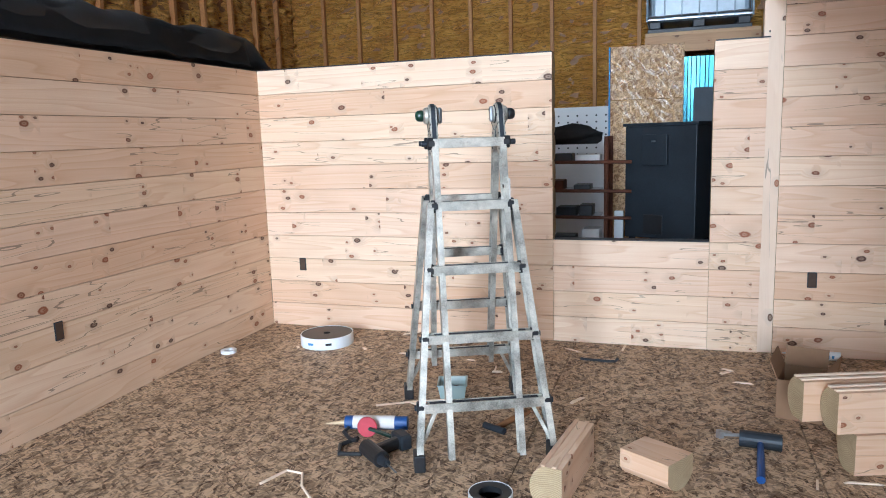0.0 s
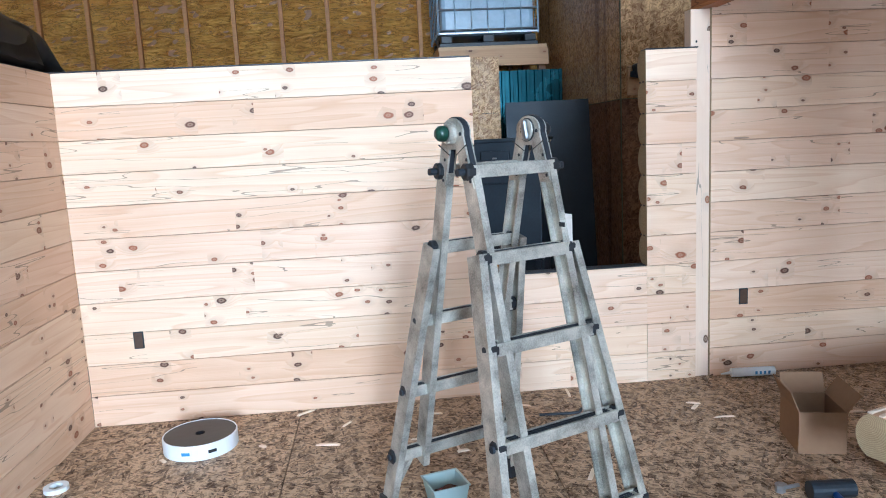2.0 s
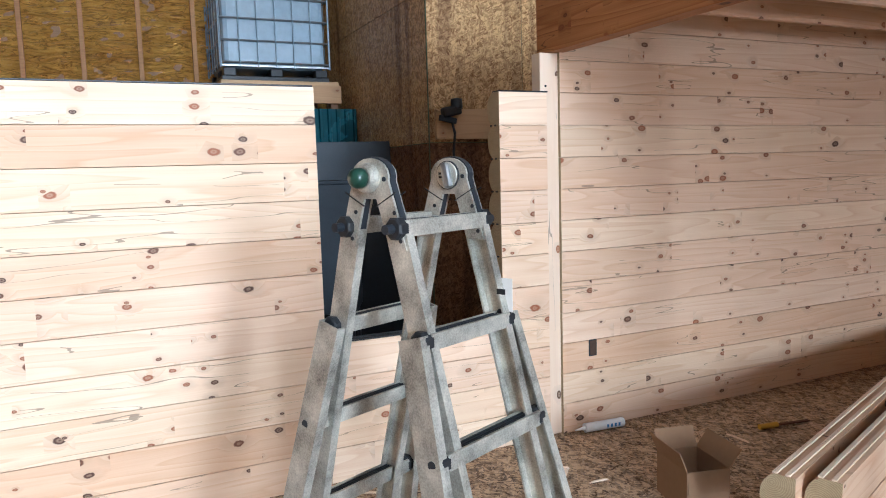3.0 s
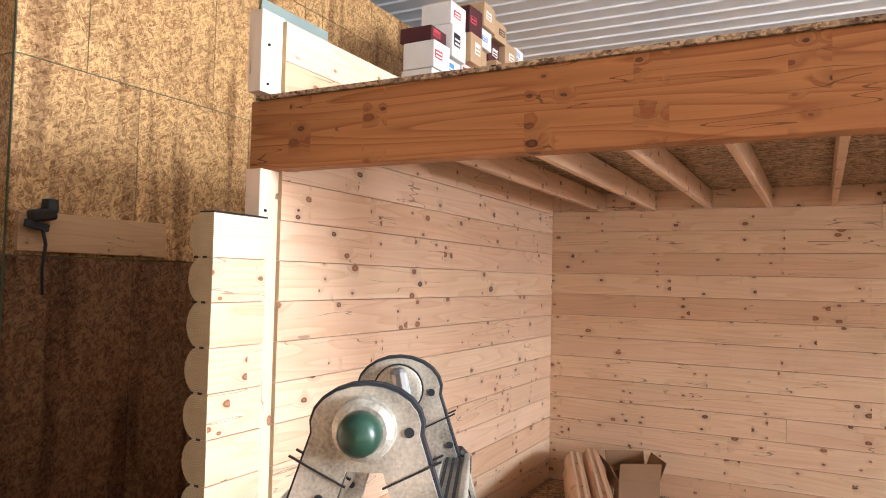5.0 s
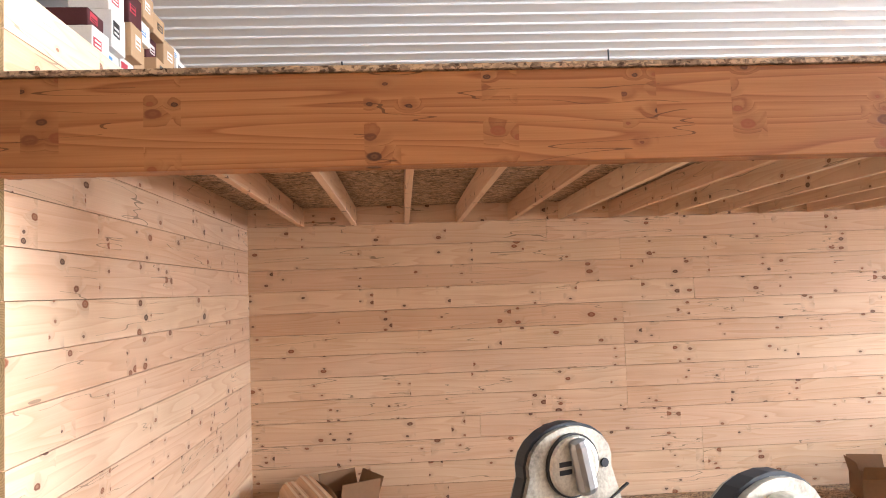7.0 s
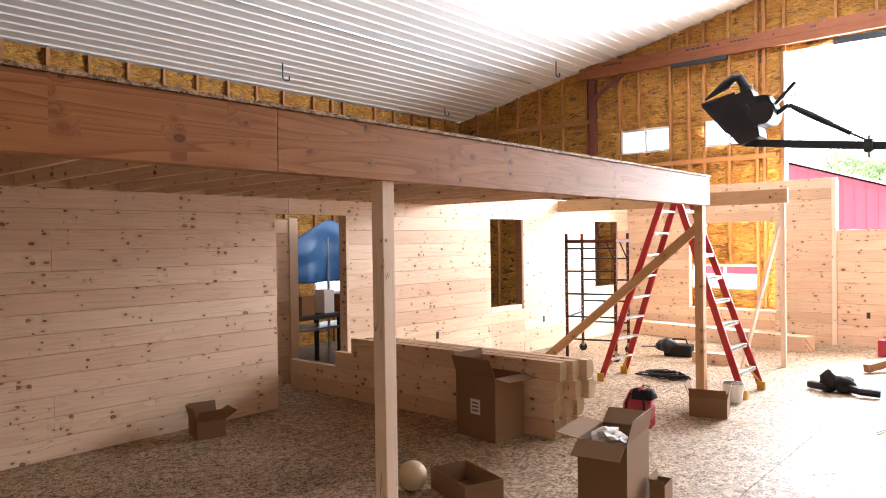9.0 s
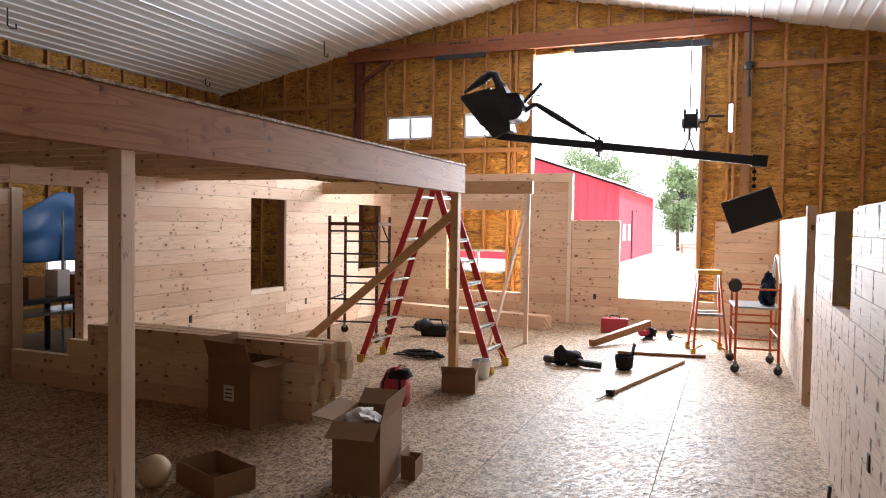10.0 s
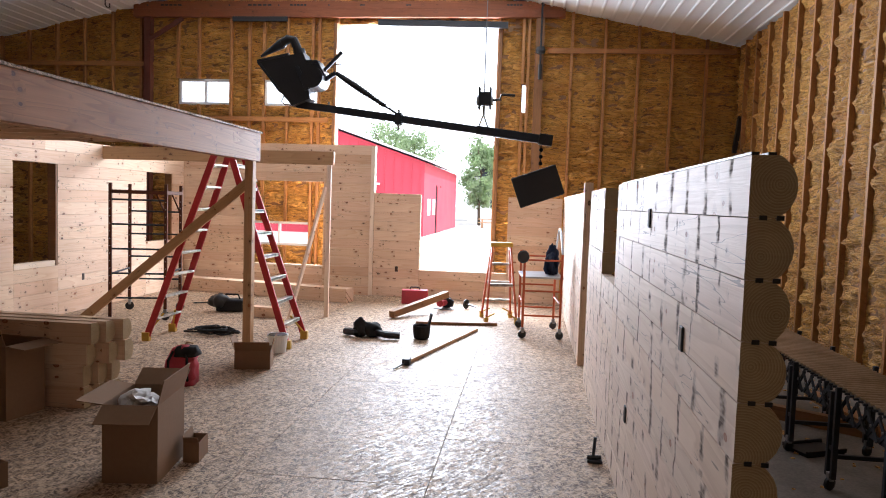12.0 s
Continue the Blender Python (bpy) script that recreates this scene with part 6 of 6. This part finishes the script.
part("motor", rod((0.02, -0.02, 0.10), (0.02, 0.14, 0.10), 0.06, 16), "print_red", sw)
part("handle", tube([(-0.14, 0.02, 0.05), (-0.16, 0.02, 0.14), (-0.05, 0.02, 0.18), (0.06, 0.02, 0.15)], 0.02), "black", sw)
wh = thing("measuring_wheel", (-1.42, -7.95, 0), "small black wheel with its axle on the floor", "measuring tool", "", 60)
part("tyre", lathe([(0.05, -0.012), (0.075, -0.012), (0.08, 0), (0.075, 0.012), (0.05, 0.012), (0.05, -0.012)], 22, None, pose(0, 0, 0.08, 90)), "black", wh)
part("axle", rod((0, -0.015, 0.08), (0, 0.20, 0.05), 0.012, 8), "steel", wh)
part("hub", rod((0, -0.01, 0.08), (0, 0.01, 0.08), 0.052, 16), "steel", wh)
rb = thing("red_case", (-0.52, -8.25, 0), "small red plastic tool case on the floor", "case", "", 8)
part("body", box(-0.22, 0.22, -0.08, 0.08, 0, 0.24, 0.02), "print_red", rb)
part("handle", tube([(-0.08, 0, 0.24), (-0.07, 0, 0.28), (0.07, 0, 0.28), (0.08, 0, 0.24)], 0.012), "black", rb)
bagr = thing("red_backpack", (0.70, -2.50, 0), "dark red tool backpack standing on the floor", "backpack", "", 15)
def slumped(w, d, h, seed, lean=0.0, n=8):
    """A soft bag: a rounded box whose faces sag and crease."""
    bm = box(-w / 2, w / 2, -d / 2, d / 2, 0, h)
    bmesh.ops.subdivide_edges(bm, edges=bm.edges[:], cuts=n, use_grid_fill=True)
    for v in bm.verts:
        x, y, z = v.co
        u, q, k = 2 * x / w, 2 * y / d, z / h
        r = max(1.0, (abs(u) ** 4 + abs(q) ** 4) ** 0.25)
        top = 1 - 0.30 * max(0.0, k - 0.55) / 0.45
        crease = 0.018 * noise.noise(Vector((x * 9 + seed, y * 9, z * 16))) + 0.012 * noise.noise(Vector((x * 25, y * 25 + seed, z * 30)))
        v.co = (x / r * top + lean * k * k + crease, y / r * top + crease, max(0.0, z - 0.25 * h * k * (0.35 * u * u + 0.2 * q * q) + (crease if k > 0.1 else 0)))
    return bm


part("body", slumped(0.27, 0.22, 0.36, 3, -0.03), "print_red", bagr, "", True)
part("pocket", slumped(0.19, 0.07, 0.17, 5, 0.0, 5), "canvas", bagr, "black front pocket", True).matrix_local = Matrix.Translation((0.01, -0.125, 0.03))
part("top_flap", slumped(0.22, 0.19, 0.09, 7, -0.02, 5), "canvas", bagr, "black top flap", True).matrix_local = Matrix.Translation((-0.05, 0.02, 0.265))
for x in (-0.08, 0.08):
    part("strap", tube([(x, 0.11, 0.05), (x, 0.15, 0.14), (x, 0.14, 0.24), (x * 0.7, 0.07, 0.31)], 0.012, 6), "canvas", bagr)
part("handle", tube([(-0.02, 0.0, 0.33), (-0.06, 0.03, 0.39), (-0.12, 0.05, 0.38)], 0.010), "pale_ball", bagr)
pl = thing("paint_pail", (0.34, -4.02, 0), "white plastic pail behind the cardboard box", "pail")
part("wall", lathe([(0.09, 0.0), (0.11, 0.18), (0.118, 0.185), (0.118, 0.20), (0.104, 0.195), (0.085, 0.01), (0, 0.01)], 24), "white_plastic", pl)
part("lid", lathe([(0.0, 0.19), (0.10, 0.19), (0.10, 0.2), (0, 0.203)], 24), "black", pl)
jackp = thing("floor_prop", (XW + 0.06, -1.27, 0), "small black steel foot clamp by the wall", "clamp")
part("foot", box(-0.05, 0.05, -0.04, 0.04, 0, 0.02, 0.004), "black_metal", jackp)
part("stem", rod((0.01, 0, 0.02), (0.0, 0, 0.17), 0.011, 8), "black_metal", jackp)
part("grip", rod((-0.045, 0, 0.035), (0.05, 0, 0.03), 0.014, 8), "black", jackp)
wrench = thing("pipe_wrench", (2.72, -7.1, 0), "small dark wrench on the floor", "wrench", "", 30)
part("shaft", bar((-0.11, 0, 0.015), (0.11, 0, 0.012), 0.025, 0.014), "black_metal", wrench)
part("jaw", lathe([(0.015, 0), (0.04, 0), (0.04, 0.025), (0.015, 0.025), (0.015, 0)], 14, None, pose(-0.13, 0, 0)), "black_metal", wrench)

board("wall_strap", (-6.02, -9.98, 2.80), (-6.02, -9.70, 3.40), 0.07, 0.10, "black strap hanging on the foamed wall", "strap", "black")

# ---- roller conveyor outside the west wall ----
def conveyor():
    t = thing("roller_conveyor", (-4.97, -0.35, SLAB + 0.006), "expanding steel roller conveyor on legs beside the barn wall", "conveyor")
    y0, y1, top, hw = -4.6, -0.5, 0.75, 0.27
    for sx in (-1, 1):
        part("side_rail", box(sx * hw - 0.01, sx * hw + 0.01, y0, y1, top - 0.20, top - 0.17, 0.002), "black_metal", t)
        k = y0
        while k < y1 - 0.1:
            part("scissor_bar", bar((sx * (hw + 0.01), k, top - 0.19), (sx * (hw + 0.01), k + 0.16, top - 0.02), 0.012, 0.028, 0.002), "black_metal", t)
            part("scissor_bar", bar((sx * (hw + 0.025), k, top - 0.02), (sx * (hw + 0.025), k + 0.16, top - 0.19), 0.012, 0.028, 0.002), "black_metal", t)
            part("pivot", rod((sx * (hw + 0.005), k + 0.08, top - 0.105), (sx * (hw + 0.038), k + 0.08, top - 0.105), 0.011, 10), "steel", t)
            k += 0.16
        for y in (-4.04, -3.2, -2.36, -1.52, -0.68):
            for d in (-0.045, 0.045):
                leg = part("leg", box(sx * (hw + 0.045) - 0.018, sx * (hw + 0.045) + 0.018, y + d - 0.018, y + d + 0.018, 0.10, top + (0.03 if d > 0 else -0.02), 0.003), "black_metal", t)
            part("leg_tie", box(sx * (hw + 0.045) - 0.012, sx * (hw + 0.045) + 0.012, y - 0.03, y + 0.03, 0.30, 0.33, 0.002), "black_metal", leg)
            caster(t, sx * (hw + 0.045), y, 0.0, 0.05)
    for y in (-4.04, -3.2, -2.36, -1.52, -0.68):
        part("cross_bar", box(-hw - 0.03, hw + 0.03, y - 0.015, y + 0.015, 0.24, 0.27, 0.002), "black_metal", t)
    k = y0 + 0.04
    while k < y1:
        part("roller", rod((-hw + 0.01, k, top), (hw - 0.01, k, top), 0.019, 12), "roller_steel", t)
        part("axle_nut", rod((hw, k, top), (hw + 0.03, k, top), 0.010, 6), "black_metal", t)
        k += 0.070


M["roller_steel"] = plain("roller_steel", (0.34, 0.27, 0.20), 0.38, 0.7, 0.5, 0.35)
conveyor()
# odds and ends on the slab under the conveyor
board("slab_timber", (-4.62, -3.9, SLAB + 0.072), (-5.6, -3.2, SLAB + 0.072), 0.10, 0.13, "reddish timber offcut lying under the conveyor", "timber", "old_wood")
board("slab_timber", (-5.55, -4.6, SLAB + 0.047), (-5.75, -2.6, SLAB + 0.047), 0.14, 0.08, "dusty timber lying along the barn wall", "timber", "stud_wood")
bt = thing("black_tray", (-4.88, -2.75, SLAB + 0.006), "flat black plastic tray on the dusty slab", "tray", "", 25)
part("base", box(-0.20, 0.20, -0.13, 0.13, 0.0, 0.03, 0.006), "black", bt)
part("rim", box(-0.21, 0.21, -0.14, -0.12, 0.02, 0.055, 0.004), "black", bt)
part("rim", box(-0.21, 0.21, 0.12, 0.14, 0.02, 0.055, 0.004), "black", bt)
rng = random.Random(31)
bm = bmesh.new()
for k in range(420):
    x, y = rng.uniform(-6.0, -3.3), rng.uniform(-6.0, 1.0)
    if rng.random() < 0.6:
        x = -5.9 + abs(rng.gauss(0, 0.35))
    r = rng.uniform(0.006, 0.022)
    box(-r, r, -r * rng.uniform(0.3, 1), r * rng.uniform(0.3, 1), 0, r * 0.6, 0, bm, pose(x, y, SLAB + 0.0065, 0, 0, rng.uniform(0, 180)))
tagged(mesh_object("foam_crumbs", bm, "foam"), "scattered foam crumbs and dust on the slab", "debris", "", "stuff")

# ---- outdoors ----
def red_barn():
    t = thing("red_barn", (3.7, -37.2, SLAB), "red metal farm building with white trim", "barn")
    W, L, H, R = 14.0, 18.0, 4.3, 6.6
    gab = [(0, 0), (W, 0), (W, H), (W / 2, R), (0, H)]
    front = part("front_wall", extrude(gab, 0.2, None, Matrix.Translation((0, -0.2, 0))), "red_barn", t)
    part("side_wall", box(0, 0.2, -L, -0.2, 0, H), "red_barn", t)
    part("back_wall", extrude(gab, 0.2, None, Matrix.Translation((0, -L, 0))), "red_barn", t)
    part("far_side_wall", box(W - 0.2, W, -L, -0.2, 0, H), "red_barn", t)
    for k in range(26):
        x = 0.25 + k * 0.53
        hh = H + (R - H) * (1 - abs(x - W / 2) / (W / 2)) - 0.1
        part("rib", box(x - 0.03, x + 0.03, 0.0, 0.03, 0.1, hh), "red_barn", front)
    for s in (-1, 1):
        a = Vector((W / 2, 0, R + 0.1))
        x1 = W / 2 + s * (W / 2 + 0.5)
        z1 = H - (R - H) * 0.5 / (W / 2) + 0.1
        bm = bmesh.new()
        vs = [bm.verts.new(p) for p in ((W / 2, 0.5, R + 0.12), (x1, 0.5, z1), (x1, -L - 0.4, z1), (W / 2, -L - 0.4, R + 0.12))]
        f = bm.faces.new(vs)
        r = bmesh.ops.extrude_face_region(bm, geom=[f])
        bmesh.ops.translate(bm, verts=[v for v in r["geom"] if isinstance(v, bmesh.types.BMVert)], vec=(0, 0, 0.12))
        part("roof", bm, "barn_white", t)
    part("awning", box(2.6, 6.0, 0.03, 0.6, 2.9, 3.02), "barn_white", t)
    d = part("door", box(2.9, 5.4, 0.03, 0.08, 0, 2.8), "red_barn", t)
    for y in (-5.4, -7.6):
        part("side_door_post", box(-0.05, 0.0, y - 0.12, y + 0.12, 0, 3.1), "black", t)
    part("side_door", box(-0.08, -0.02, -7.5, -5.5, 0.05, 3.0), "red_barn", t)
    for y in (-2.0, -4.2):
        part("window", box(-0.05, 0.0, y - 0.5, y + 0.5, 1.2, 2.2), "barn_white", t)


red_barn()
hw = thing("white_house", (-0.6, -75, SLAB), "white clapboard house behind the yard", "house")
part("wall", box(-4, 5, -8, 0, 0, 5.0), "barn_white", hw)
part("roof", extrude([(-4.6, 4.9), (5.6, 4.9), (0.5, 8.0)], 9.0, None, Matrix.Translation((0, -8.5, 0))), "grey_cabinet", hw)
for x in (-1.8, 0.6, 2.8):
    wd = part("window", box(x - 0.6, x + 0.6, 0.0, 0.06, 1.6, 3.4), "grey_cabinet", hw)
    for k in (-0.2, 0.2):
        part("glazing_bar", box(x + k - 0.04, x + k + 0.04, 0.06, 0.09, 1.6, 3.4), "barn_white", wd)


def tree(x, y, h, crown, seed, label):
    t = thing("tree", (x, y, SLAB), label, "tree")
    rng = random.Random(seed)
    bm = tube([(0, 0, 0), (0.1, 0.05, h * 0.25), (-0.05, 0.1, h * 0.5), (0.05, 0, h * 0.8)], 0.16, 8)
    for v in bm.verts:
        f = 1 - 0.75 * v.co.z / h
        v.co.x, v.co.y = v.co.x * f, v.co.y * f
    part("trunk", bm, "bark", t, "", True)
    bm = bmesh.new()
    for k in range(9):
        a = rng.uniform(0, 6.28)
        z = h * rng.uniform(0.3, 0.65)
        tube([(0, 0, z), (crown * 0.4 * math.cos(a), crown * 0.4 * math.sin(a), z + h * 0.12), (crown * 0.75 * math.cos(a), crown * 0.75 * math.sin(a), z + h * 0.2)], 0.04, 5, bm)
    part("limbs", bm, "bark", t)
    verts, faces = [], []
    for k in range(70):
        a, el, rr = rng.uniform(0, 6.28), rng.uniform(-1.2, 1.4), crown * rng.uniform(0.35, 1.0)
        c = Vector((rr * math.cos(a) * math.cos(el), rr * math.sin(a) * math.cos(el), h * 0.56 + h * 0.40 * math.sin(el) * rng.uniform(0.6, 1)))
        for q in range(55):
            p = c + Vector((rng.gauss(0, 1), rng.gauss(0, 1), rng.gauss(0, 0.8))) * crown * 0.15
            u = Vector((rng.gauss(0, 1), rng.gauss(0, 1), rng.gauss(0, 1))).normalized() * 0.17
            w = u.cross(Vector((rng.gauss(0, 1), rng.gauss(0, 1), rng.gauss(0, 1)))).normalized() * 0.10
            i = len(verts)
            verts += [p - u, p + w, p + u, p - w]
            faces.append((i, i + 1, i + 2, i + 3))
    me = bpy.data.meshes.new("crown")
    me.from_pydata([tuple(v) for v in verts], [], faces)
    me.materials.append(M["leaf"])
    cr = new("crown", me)
    cr.parent = t
    return t


tree(2.2, -62, 8.2, 1.9, 1, "leafy green tree beside the yard")
tree(-1.8, -66, 10, 2.8, 2, "leafy green tree beside the yard")
tree(10.2, -73, 10.0, 3.2, 3, "tall leafy tree behind the red barn")
tree(14.0, -75, 11.5, 3.6, 4, "tall leafy tree behind the red barn")
pt = thing("picnic_table", (0.9, -56, SLAB), "pale wooden picnic table in the yard", "table")
part("tabletop", box(-0.9, 0.9, -0.4, 0.4, 0.70, 0.76), "lumber", pt)
for y in (-0.7, 0.7):
    part("bench", box(-0.9, 0.9, y - 0.13, y + 0.13, 0.42, 0.46), "lumber", pt)
for x in (-0.6, 0.6):
    part("leg_frame", box(x - 0.05, x + 0.05, -0.75, 0.75, 0.36, 0.42), "lumber", pt)
    for y in (-0.45, 0.45):
        part("leg", box(x - 0.05, x + 0.05, y - 0.05, y + 0.05, 0, 0.72), "lumber", pt)
